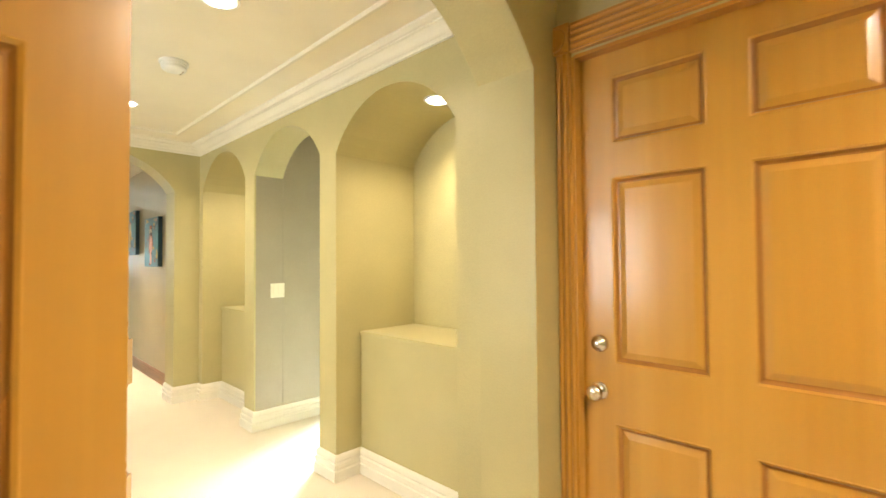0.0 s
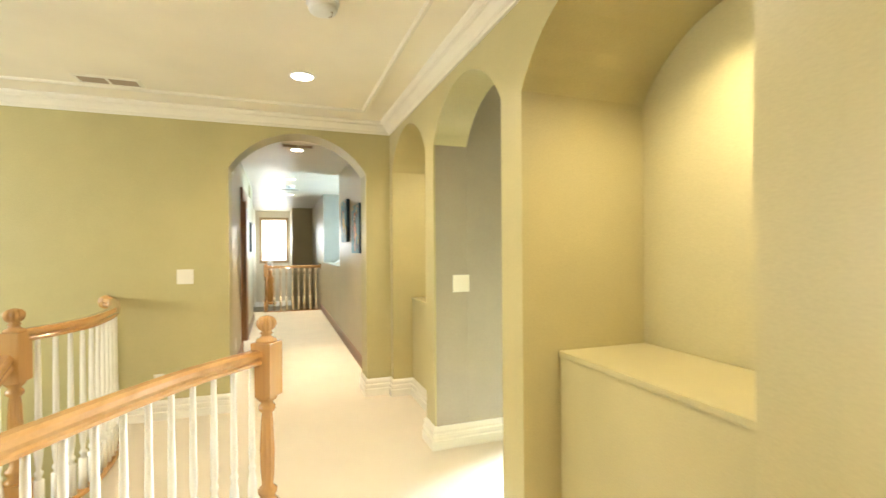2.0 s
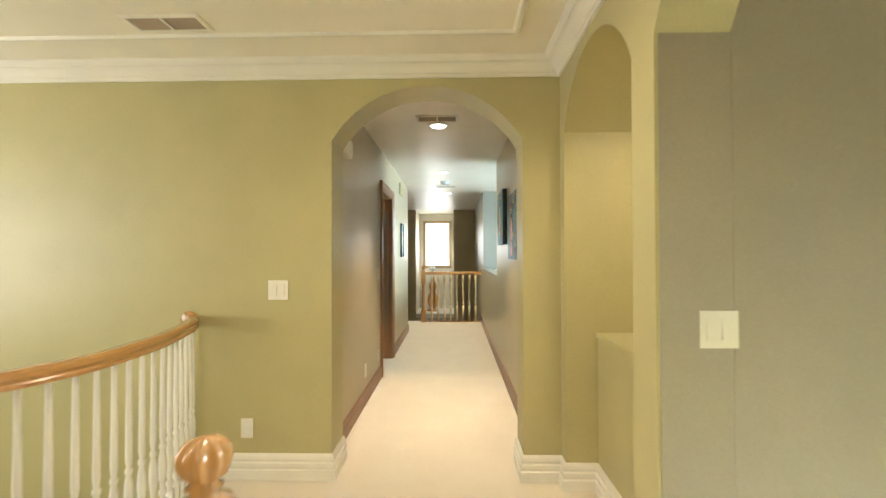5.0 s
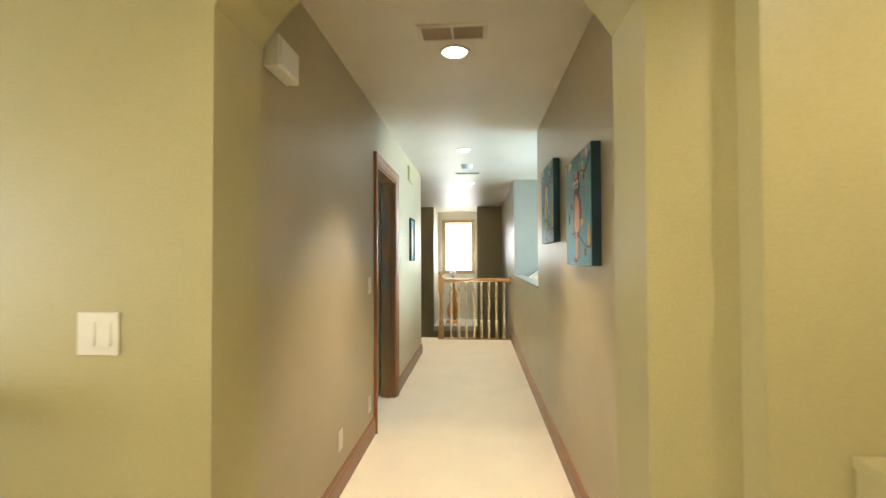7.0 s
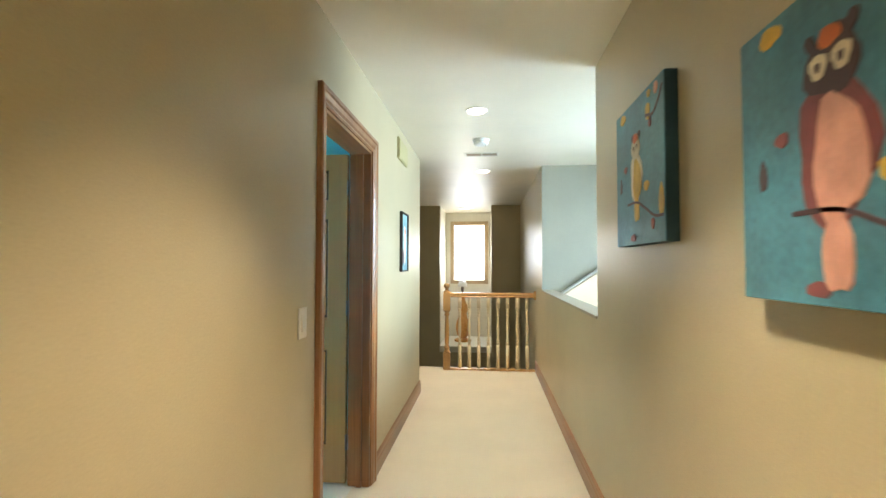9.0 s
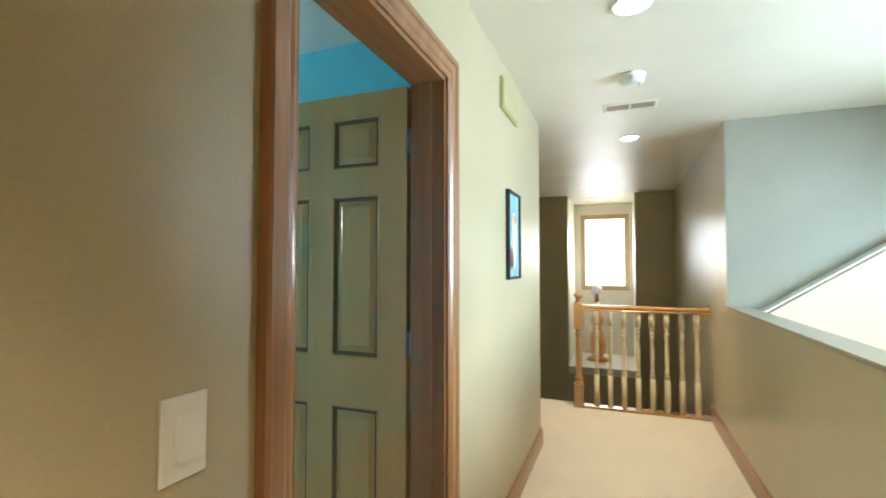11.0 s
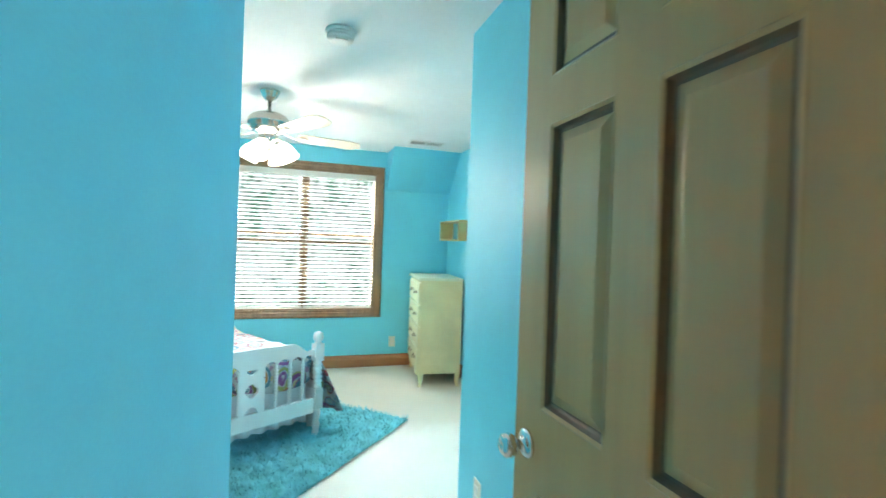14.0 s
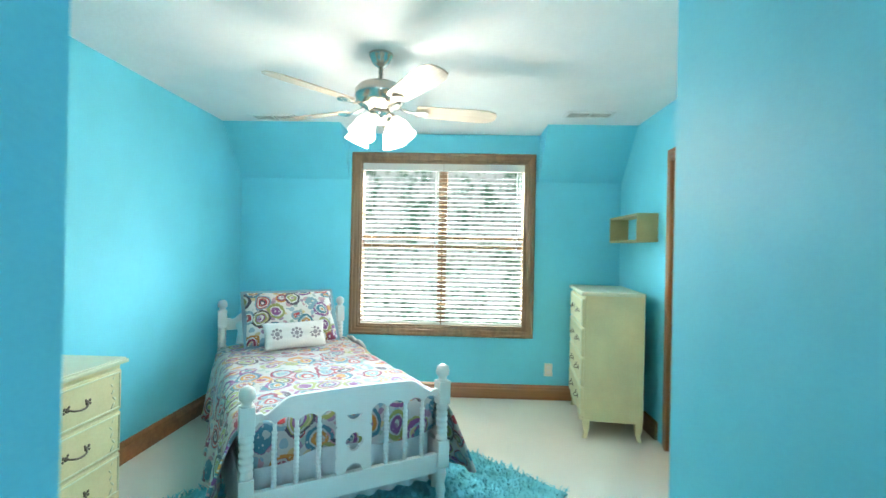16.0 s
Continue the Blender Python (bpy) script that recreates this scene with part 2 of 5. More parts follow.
def wall_mesh(axis, p0, p1, u0, u1, z0, z1, holes=()):
    """A slab across axis ('x' or 'y') from p0 to p1, along u and z, with holes (ua, ub, za, spring, rise)."""
    bm = bmesh.new()

    def P(u, p, z):
        return (p, u, z) if axis == "x" else (u, p, z)

    def quad(*c):
        bm.faces.new([bm.verts.new(P(*q)) for q in c])

    def span(ua, ub, a0, a1, b0, b1):
        for p in (p0, p1):
            quad((ua, p, a0), (ub, p, b0), (ub, p, b1), (ua, p, a1))

    us = u0
    for ua, ub, za, sp, rise in sorted(holes):
        if ua > us:
            span(us, ua, z0, z1, z0, z1)
        n = 24 if rise else 1
        top = []
        for i in range(n + 1):
            t = i / n
            if rise:
                w = (ub - ua) / 2
                R = (w * w + rise * rise) / (2 * rise)
                top.append((ua + (ub - ua) * t, sp + math.sqrt(max(0, R * R - (w * (2 * t - 1)) ** 2)) - (R - rise)))
            else:
                top.append((ua + (ub - ua) * t, sp))
        for (a, ta), (b, tb) in zip(top, top[1:]):
            if max(ta, tb) < z1 - 1e-4:
                span(a, b, ta, z1, tb, z1)
                quad((a, p0, ta), (b, p0, tb), (b, p1, tb), (a, p1, ta))
        if za > z0 + 1e-4:
            span(ua, ub, z0, za, z0, za)
            quad((ua, p0, za), (ub, p0, za), (ub, p1, za), (ua, p1, za))
        for u, zt in ((ua, top[0][1]), (ub, top[-1][1])):
            quad((u, p0, za), (u, p1, za), (u, p1, zt), (u, p0, zt))
        us = ub
    if us < u1:
        span(us, u1, z0, z1, z0, z1)
    for u in (u0, u1):
        quad((u, p0, z0), (u, p1, z0), (u, p1, z1), (u, p0, z1))
    for z in (z0, z1):
        cut = sorted((ua, ub) for ua, ub, za, sp, rise in holes if (z == z0 and za <= z0 + 1e-4) or (z == z1 and sp >= z1 - 1e-4))
        at = u0
        for ua, ub in cut + [(u1, u1)]:
            if ua > at:
                quad((at, p0, z), (ua, p0, z), (ua, p1, z), (at, p1, z))
            at = ub
    bmesh.ops.remove_doubles(bm, verts=bm.verts, dist=1e-5)
    return bm


def slab(poly, z0, z1):
    bm = bmesh.new()
    a = [bm.verts.new((x, y, z0)) for x, y in poly]
    b = [bm.verts.new((x, y, z1)) for x, y in poly]
    bm.faces.new(a[::-1])
    bm.faces.new(b)
    for i in range(len(poly)):
        j = (i + 1) % len(poly)
        bm.faces.new((a[i], a[j], b[j], b[i]))
    return bm


H = 2.46          # hall and corridor ceiling
HB = 2.39         # bedroom ceiling
BASE_W = [(0, 0), (0.026, 0), (0.026, 0.060), (0.018, 0.066), (0.018, 0.074), (0.023, 0.079), (0.023, 0.100), (0.014, 0.107), (0.014, 0.115), (0.018, 0.120), (0.015, 0.138), (0.006, 0.150), (0, 0.152)]
BASE_O = [(0, 0), (0.016, 0), (0.016, 0.085), (0.012, 0.095), (0.012, 0.11), (0.005, 0.125), (0, 0.13)]


def base_run(name, pts, sec, material, label):
    """A skirting run; pts in order with the room on the right of the way."""
    bm = bmesh.new()
    sweep(bm, [(x, y, 0.001) for x, y in pts], sec)
    return structure(name, bm, material, label, "baseboard")

# ---------------------------------------------------------------- hall structure
HX = 0.10         # the landing's offset along the corridor
before_hall = set(scene.objects)
curve2 = [(-3.70, 0.72), (-3.53, 0.82), (-3.17, 0.92), (-2.95, 0.95), (-2.65, 0.945), (-2.45, 0.87), (-2.31, 0.765)]
rail1 = [(-1.70, 1.885), (-1.45, 1.66), (-1.2, 1.50), (-0.95, 1.36), (-0.7, 1.22), (-0.4, 1.0), (-0.1, 0.62), (0.0, 0.1)]
hall_poly = [(-3.82, 0.60)] + curve2 + rail1 + [(0.02, -0.2), (2.8, -0.2), (2.8, 3.8), (-1.30, 3.8), (-1.30, 6.1), (-4.6, 6.1), (-4.6, 3.8), (-3.82, 3.8)]
structure("floor_hall", slab(hall_poly, -0.25, 0), CARPET, "cream cut-pile carpet over the landing", "floor")
structure("ceiling_hall", B(-3.9, -2.6, H, 2.8, 6.12, H + 0.12), CEIL, "beige painted flat ceiling of the landing", "ceiling")
structure("wall_hall_far", wall_mesh("x", -3.95, -3.68, -2.6, 2.92, -2.8, H, [(1.573, 2.70, -0.02, 2.0, 0.32)]), OLIVE, "olive painted wall with an arched opening to the corridor")
structure("wall_hall_right", wall_mesh("y", 2.92, 3.155, -3.95, -0.02, 0, H, [(-3.585, -2.60, 0, 2.01, 0.30), (-2.42, -1.443, 0, 2.01, 0.28), (-1.255, -0.258, 0, 1.985, 0.285)]), OLIVE, "olive painted wall with two arched niches and an arched opening")
structure("niche_vault_far", wall_mesh("y", 3.155, 3.56, -3.95, -2.42, 0, H, [(-3.585, -2.60, 0, 2.01, 0.30)]), OLIVE, "olive painted vaulted niche recess")
structure("niche_vault_near", wall_mesh("y", 3.155, 3.56, -1.443, -0.02, 0, H, [(-1.255, -0.258, 0, 1.985, 0.285)]), OLIVE, "olive painted vaulted niche recess")
structure("wall_niche_back_far", B(-3.95, 3.56, 0, -2.42, 3.84, H), OLIVE, "olive painted back of the niche")
structure("wall_niche_back_near", B(-1.443, 3.56, 0, -0.02, 3.84, H), OLIVE, "olive painted back of the niche")
# Thin taupe linings over the olive wall, coloured for the passage's dimmer, cooler light.
structure("passage_shade_lining_low", B(-2.421, 2.932, 0, -2.416, 3.155, 2.008), SAGE, "thin taupe lining of the passage jamb, dimmer light put into its colour")
structure("passage_shade_lining", B(-2.421, 3.156, 0, -2.415, 3.838, H), SAGE, "thin taupe lining of the passage side, dimmer light put into its colour")
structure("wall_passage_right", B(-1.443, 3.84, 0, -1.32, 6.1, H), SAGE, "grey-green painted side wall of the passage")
structure("wall_passage_end", wall_mesh("y", 6.0, 6.12, -4.6, -1.32, 0, H, [(-4.1, -2.9, 0.8, 2.2, 0)]), SAGE, "grey-green painted end wall with a window opening")
structure("wall_passage_left", B(-4.72, 3.84, 0, -4.6, 6.12, H), SAGE, "grey-green painted side wall beyond the passage")
structure("wall_passage_back", B(-4.6, 3.72, 0, -3.95, 3.84, H), SAGE, "grey-green painted wall beyond the passage")
for nm, x0, x1 in (("niche_ledge_far", -3.58, -2.605), ("niche_ledge_near", -1.25, -0.263)):
    bm = B(x0, 3.10, 0.0, x1, 3.558, 0.855)
    structure(nm, bm, OLIVE, "olive painted raised plinth filling the niche", "plinth")
    structure(nm + "_top", B(x0, 3.09, 0.855, x1, 3.557, 0.882, bevel=0.008), OLIVE, "olive painted top of the niche plinth", "plinth")
# arch between landing and lobby
structure("wall_lobby_arch", wall_mesh("x", -0.02, 0.245, 1.10, 3.05, 0, H, [(1.45, 2.80, 0, 2.03, 0.36)]), OLIVE, "olive painted wall with an arch to the lobby")
structure("wall_lobby_right", wall_mesh("y", 2.97, 3.10, 0.245, 2.8, 0, H, [(0.308, 1.31, 0, 2.10, 0)]), OLIVE, "olive painted lobby wall holding the entry door")
structure("wall_lobby_side", B(2.68, -0.2, 0, 2.80, 2.97, H), OLIVE, "olive painted lobby wall")
structure("wall_lobby_back", B(0.02, -0.32, 0, 2.80, -0.2, H), OLIVE, "olive painted lobby wall")
structure("wall_stairwell_side", B(-0.02, -2.6, -2.8, 0.10, 1.10, H), OLIVE, "olive painted stairwell wall")
# Opening added out of view for the stairwell fill lamp.
structure("wall_stairwell_back", wall_mesh("y", -2.6, -2.48, -3.68, -0.02, -2.8, H, [(-2.9, -0.3, 0.8, 2.3, 0)]), OLIVE, "olive painted stairwell wall with an added, unseen window opening")
structure("floor_stairwell", B(-3.68, -2.48, -2.9, 0.0, 1.9, -2.8), CARPET, "carpeted floor below the stairs", "floor")

# crown moulding and ceiling trim
CROWN = [(0, 0), (0.015, 0), (0.017, 0.010), (0.023, 0.013), (0.023, 0.020), (0.034, 0.026), (0.050, 0.044), (0.066, 0.056), (0.078, 0.059), (0.078, 0.067), (0.088, 0.069), (0.098, 0.076), (0.106, 0.082), (0.108, 0.094), (0, 0.094)]
bm = bmesh.new()
sweep(bm, [(-3.68, -2.4, H - 0.095), (-3.68, 2.92, H - 0.095), (-0.02, 2.92, H - 0.095)], CROWN)
structure("crown_moulding", bm, TRIMW, "cream painted stepped crown moulding round the landing", "moulding")
TRIM = [(-0.016, 0), (0.016, 0), (0.016, -0.006), (0.008, -0.016), (-0.008, -0.016), (-0.016, -0.006)]
bm = bmesh.new()
sweep(bm, [(-3.31, -2.0, H), (-3.31, 2.615, H), (-0.3, 2.615, H), (-0.3, -2.0, H)], TRIM, closed=True)
structure("ceiling_trim", bm, TRIMW, "cream painted half-round trim framing the ceiling", "moulding")

# skirting of the landing
base_run("baseboard_hall_far", [(-3.68, 0.75), (-3.68, 1.573), (-3.95, 1.573)], BASE_W, TRIMW, "cream painted stepped baseboard")
base_run("baseboard_hall_pier", [(-3.95, 2.70), (-3.68, 2.70), (-3.68, 2.92), (-3.585, 2.92), (-3.585, 3.10), (-2.60, 3.10), (-2.60, 2.92), (-2.42, 2.92), (-2.42, 3.84), (-3.9, 3.84)], BASE_W, TRIMW, "cream painted stepped baseboard")
base_run("baseboard_hall_niche", [(-1.443, 6.0), (-1.443, 2.92), (-1.255, 2.92), (-1.255, 3.10), (-0.258, 3.10), (-0.258, 2.92), (-0.02, 2.92), (-0.02, 2.80), (0.245, 2.80), (0.245, 2.968)], BASE_W, TRIMW, "cream painted stepped baseboard")

landing = set(scene.objects) - before_hall

# ---------------------------------------------------------------- corridor structure
structure("floor_corridor", B(-10.0, 1.40, -0.25, -3.72, 2.90, 0), CARPET, "cream cut-pile carpet along the corridor", "floor")
structure("floor_corridor_side", B(-10.0, 0.2, -0.25, -8.77, 1.40, 0), CARPET, "cream cut-pile carpet beside the stairhead", "floor")
structure("ceiling_corridor", B(-14.2, 0.0, H, -3.8, 6.12, H + 0.12), CEIL, "beige painted flat ceiling of the corridor", "ceiling")
DX0, DX1 = -6.725, -5.90
structure("wall_corridor_left", wall_mesh("y", 1.38, 1.50, -8.77, -3.85, 0, H, [(DX0, DX1, 0, 2.045, 0)]), OLIVE_C, "olive painted corridor wall with the bedroom doorway")
structure("wall_corridor_end", B(-8.77, 0.2, 0, -8.65, 1.38, H), OLIVE_C, "olive painted wall return beside the stairhead")
structure("wall_corridor_right", wall_mesh("y", 2.825, 2.945, -12.6, -3.85, -2.8, H, [(-9.16, -6.57, 1.045, H, 0)]), OLIVE_C, "olive painted corridor wall with a half-wall opening")
structure("half_wall_cap", B(-9.16, 2.815, 1.046, -6.57, 2.955, 1.064, bevel=0.004), SAGE, "painted cap along the half wall", "trim")
structure("wall_stairs_left", B(-12.6, 0.08, -2.8, -8.65, 0.2, H), OLIVE_C, "olive painted stair wall")
structure("wall_stairs_far", wall_mesh("x", -12.75, -12.6, 0.0, 2.945, -2.8, H, [(1.316, 2.287, -0.2, H, 0)]), OLIVE_C, "olive painted stair wall with a window alcove")
structure("floor_alcove", B(-13.95, 1.316, -0.30, -12.58, 2.287, -0.19), TRIMW, "white sunlit alcove floor", "floor")
structure("wall_alcove_left", B(-13.95, 1.20, -0.3, -12.75, 1.316, H), CREAM, "cream painted alcove side")
structure("wall_alcove_right", B(-13.95, 2.287, -0.3, -12.75, 2.40, H), CREAM, "cream painted alcove side")
structure("wall_alcove_window", wall_mesh("x", -13.95, -13.8, 1.20, 2.40, -0.3, H, [(1.42, 2.23, 0.93, 2.27, 0)]), CREAM, "cream painted wall with the stair window")
structure("floor_stairs_low", B(-12.6, 0.2, -2.9, -8.65, 2.825, -2.8), CARPET, "carpeted lower stair floor", "floor")
structure("wall_stair_riser", B(-9.98, 0.2, -2.8, -9.86, 2.825, -0.25), OLIVE_C, "olive painted wall under the corridor floor")
base_run("baseboard_corridor_left", [(-3.85, 1.50), (DX1 + 0.085, 1.50)], BASE_O, CASE_X, "brown stained wooden baseboard")
base_run("baseboard_corridor_left_far", [(DX0 - 0.085, 1.50), (-8.77, 1.50), (-8.77, 0.4)], BASE_O, CASE_X, "brown stained wooden baseboard")
base_run("baseboard_corridor_right", [(-9.9, 2.825), (-3.85, 2.825)], [(s, u) for s, u in BASE_O], CASE_X, "brown stained wooden baseboard")
# room beyond the half wall
structure("wall_beyond_far", B(-9.30, 2.945, -1, -9.16, 5.2, H), GREYG, "grey-green painted wall beyond the half wall")
structure("wall_beyond_reveal", B(-9.161, 2.827, 1.066, -9.156, 2.945, H), GREYG, "grey-green painted end of the half-wall opening")
structure("wall_beyond_back", wall_mesh("y", 5.0, 5.2, -9.16, -5.2, -1, H, [(-9.0, -6.8, 1.0, 2.35, 0)]), CREAM, "cream painted wall with a wide window opening")
structure("wall_beyond_near", B(-5.3, 2.945, -1, -5.2, 5.0, H), CREAM, "cream painted wall")
structure("floor_beyond", B(-9.16, 2.945, -1.1, -5.2, 5.0, -1.0), CARPET, "carpeted floor beyond the half wall", "floor")
bm = bmesh.new()
v = [bm.verts.new((x, y, z)) for x in (-9.155, -9.05) for y, z in ((3.05, -0.9), (4.98, -0.9), (4.98, 2.30), (3.05, 1.02))]
for q in ((0, 1, 2, 3), (4, 7, 6, 5), (0, 4, 5, 1), (1, 5, 6, 2), (2, 6, 7, 3), (3, 7, 4, 0)):
    bm.faces.new([v[i] for i in q])
structure("stair_flank", bm, BUFF, "buff painted sloping flank of the upper stairs")
bm = bmesh.new()
sweep(bm, [(-9.10, 3.0, 1.005), (-9.10, 4.95, 2.30)], [(-0.058, 0), (0.058, 0), (0.058, 0.010), (0.050, 0.014), (-0.058, 0.014)])
structure("stair_flank_cap", bm, WHITEP, "white painted sloping cap", "trim")

# ---------------------------------------------------------------- bedroom structure
LX, RX, WY = -4.43, -7.90, -3.49
structure("floor_bedroom", B(-8.0, -3.6, -0.25, LX + 0.12, 1.40, 0.0), CARPET_BED, "pale cream cut-pile carpet of the bedroom", "floor")
structure("ceiling_bedroom", B(-8.0, -3.6, HB, LX + 0.12, 1.379, HB + 0.06), CEIL_BED, "white knock-down textured ceiling", "ceiling")
structure("wall_bed_entry_left", slab([(-5.87, 1.378), (-6.042, 0.232), (LX, 0.232), (LX, 1.378)], 0, HB), AQUA, "aqua painted wall beside the bedroom door")
structure("wall_bed_entry_right", B(-8.0, -0.48, 0, -6.985, 1.378, HB), AQUA, "aqua painted closet wall beside the bedroom door")
structure("wall_bed_left", B(LX, -3.6, 0, LX + 0.12, 0.24, HB), AQUA, "aqua painted bedroom wall")
structure("wall_bed_right", wall_mesh("x", RX - 0.12, RX, -3.6, -0.48, 0, HB, [(-2.555, -1.80, 0, 2.06, 0)]), AQUA, "aqua painted bedroom wall with the closet doorway")
WX0, WX1, WZ0, WZ1 = -7.048, -5.543, 0.635, 2.13
structure("wall_bed_window", wall_mesh("y", WY - 0.14, WY, -8.0, LX, 0, HB, [(WX0, WX1, WZ0, WZ1, 0)]), AQUA, "aqua painted wall with the wide double window")
structure("wall_bed_door_side", wall_mesh("y", 1.372, 1.379, -6.985, -5.87, 0, HB, [(DX0, DX1, 0, 2.045, 0)]), AQUA, "aqua painted wall over the door")
for nm, x0, x1 in (("slope_right", RX, -7.165), ("slope_left", -5.43, LX)):
    bm = bmesh.new()
    v = [bm.verts.new((x, y, z)) for x in (x0, x1) for y, z in ((WY, 1.965), (-3.12, HB), (WY, HB))]
    for q in ((0, 1, 2), (3, 5, 4), (0, 3, 4, 1), (1, 4, 5, 2), (2, 5, 3, 0)):
        bm.faces.new([v[i] for i in q])
    structure("ceiling_" + nm, bm, AQUA, "aqua painted sloping ceiling beside the dormer", "ceiling")
base_run("baseboard_bed_window", [(RX, -2.65), (RX, WY), (LX, WY), (LX, 0.232)], [(-s * 1.3, u * 1.0) for s, u in BASE_O], CASE_X, "brown stained wooden baseboard")
base_run("baseboard_bed_closet", [(-6.985, 1.37), (-6.985, -0.48), (RX, -0.48), (RX, -1.71)], [(-s, u) for s, u in BASE_O], CASE_Y, "brown stained wooden baseboard")
base_run("baseboard_bed_entry", [(-5.872, 1.34), (-6.042, 0.232), (LX, 0.232)], [(s, u) for s, u in BASE_O], CASE_Y, "brown stained wooden baseboard")

before_hall = set(scene.objects)
# ---------------------------------------------------------------- stairs, rails and newels of the landing
RAIL = [(-0.030, 0.0), (0.030, 0.0), (0.032, 0.012), (0.026, 0.020), (0.033, 0.034), (0.030, 0.050), (0.018, 0.060), (-0.018, 0.060), (-0.030, 0.050), (-0.033, 0.034), (-0.026, 0.020), (-0.032, 0.012)]


def smooth_path(pts, n=6):
    """A rounded path through the points."""
    p = [Vector(q) for q in pts]
    p = [p[0] * 2 - p[1]] + p + [p[-1] * 2 - p[-2]]
    out = []
    for a, b, c, d in zip(p, p[1:], p[2:], p[3:]):
        for k in range(n):
            t = k / n
            out.append(0.5 * ((2 * b) + (c - a) * t + (2 * a - 5 * b + 4 * c - d) * t * t + (3 * b - a - 3 * c + d) * t ** 3))
    return out + [p[-2]]


def newel(x, y, z, turn, height=1.02, wide=0.085, label="honey oak newel post with a fluted ball finial"):
    t = thing("newel_post", label, "newel post", pose(x, y, z, 0, 0, turn), "newel posts of the stairs")
    w = wide / 2
    top = height - 0.11
    part("foot_block", B(-w, -w, 0, w, w, 0.22, bevel=0.004), OAK, t)
    bm = bmesh.new()
    prof = [(w * 0.95, 0.22), (w * 0.95, 0.235), (w * 0.6, 0.25), (w * 0.85, 0.27), (w * 0.85, 0.285), (w * 0.5, 0.30), (w * 0.62, 0.36), (w * 0.68, 0.45), (w * 0.55, top - 0.34), (w * 0.45, top - 0.31),
            (w * 0.75, top - 0.295), (w * 0.75, top - 0.28), (w * 0.5, top - 0.265), (w * 0.9, top - 0.245), (w * 0.9, top - 0.235)]
    lathe(bm, prof, 32, flute=0.22, nfl=8, z_lo=0.33, z_hi=top - 0.325)
    part("turned_shaft", bm, OAK, t)
    bm = B(-w, -w, top - 0.235, w, w, top, bevel=0.004)
    part("head_block", bm, OAK, t)
    bm = bmesh.new()
    lathe(bm, [(w * 0.98, top), (w * 0.9, top + 0.012), (w * 0.55, top + 0.02), (w * 0.42, top + 0.03), (w * 0.6, top + 0.037), (w * 0.4, top + 0.045), (w * 0.72, top + 0.056), (w * 0.9, top + 0.075),
               (w * 0.88, top + 0.092), (w * 0.6, top + 0.107), (w * 0.2, top + 0.113), (0.002, top + 0.114)], 60, flute=0.24, nfl=10, z_lo=top + 0.05, z_hi=top + 0.108)
    part("finial", bm, OAK, t)
    return t


def baluster_mesh(h):
    bm = box(bmesh.new(), -0.016, -0.016, 0, 0.016, 0.016, 0.16)
    lathe(bm, [(0.016, 0.16), (0.011, 0.17), (0.018, 0.185), (0.018, 0.195), (0.010, 0.205), (0.015, 0.24), (0.020, 0.29), (0.017, 0.34), (0.011, 0.375), (0.016, 0.385), (0.016, 0.395), (0.010, 0.405),
               (0.0145, 0.44), (0.0135, 0.55), (0.0105, h - 0.03), (0.010, h)], 12)
    for f in bm.faces:
        f.smooth = len(f.verts) == 4 and abs(f.normal.z) < 0.99
    bmesh.ops.recalc_face_normals(bm, faces=bm.faces)
    me = bpy.data.meshes.new("baluster")
    bm.to_mesh(me)
    bm.free()
    me.materials.append(BALWHITE)
    return me


def along(path, step, start):
    """Places at even steps along a path, with the way."""
    out, left = [], start
    for a, b in zip(path, path[1:]):
        d = (b - a).length
        while left < d:
            out.append((a + (b - a) * (left / d), (b - a).normalized()))
            left += step
        left -= d
    return out


BALU = baluster_mesh(0.835)
RTOP = 0.895
for nm, plan, lab, s0 in (("stair_guard", rail1, "honey oak handrail on white turned balusters along the stairwell", 0.058),
                          ("curved_guard", curve2[::-1], "curved honey oak handrail on white turned balusters", 0.095)):
    t = thing(nm, lab, "railing", group="guards of the stairwell")
    rise = 0.0 if nm == "stair_guard" else 0.055
    p3 = smooth_path([(x, y, RTOP - 0.06 + rise) for x, y in plan])
    if nm == "curved_guard":
        n = len(p3)
        p3 = [p + Vector((0, 0, 0.02 * (i / n))) for i, p in enumerate(p3)]
    part("handrail", sweep(bmesh.new(), p3, RAIL), OAK_X, t, smooth=False)
    part("shoe_rail", sweep(bmesh.new(), [(p.x, p.y, 0.001) for p in p3], [(-0.035, 0), (0.035, 0), (0.035, 0.012), (0.025, 0.02), (-0.025, 0.02), (-0.035, 0.012)]), OAK_X, t)
    for p, d in along([Vector((q.x, q.y, 0)) for q in p3], 0.094 if nm == "stair_guard" else 0.083, s0)[: 29 if nm == "stair_guard" else 17]:
        b = new("baluster", BALU)
        b.parent = t
        b.matrix_local = Matrix.Translation((p.x, p.y, 0.018)) @ Matrix.Diagonal((1, 1, 1.0 + rise / 0.84, 1)) @ pose(0, 0, 0, 0, 0, math.degrees(math.atan2(d.y, d.x)))
newel(-1.70, 1.905, 0, -33, 1.035, 0.094)
newel(-2.31, 0.765, 0, -10, 1.05, 0.094)
# rosette where the curved rail meets the wall
bm = lathe(bmesh.new(), [(0.045, 0), (0.05, 0.006), (0.05, 0.014), (0.036, 0.02)], 24)
t = part("rail_rosette", bm, OAK)
t.matrix_world = pose(-3.68, 0.725, 0.94, 0, 90, 0)
tagged(t, "round honey oak rosette fixing the rail to the wall", "rosette")
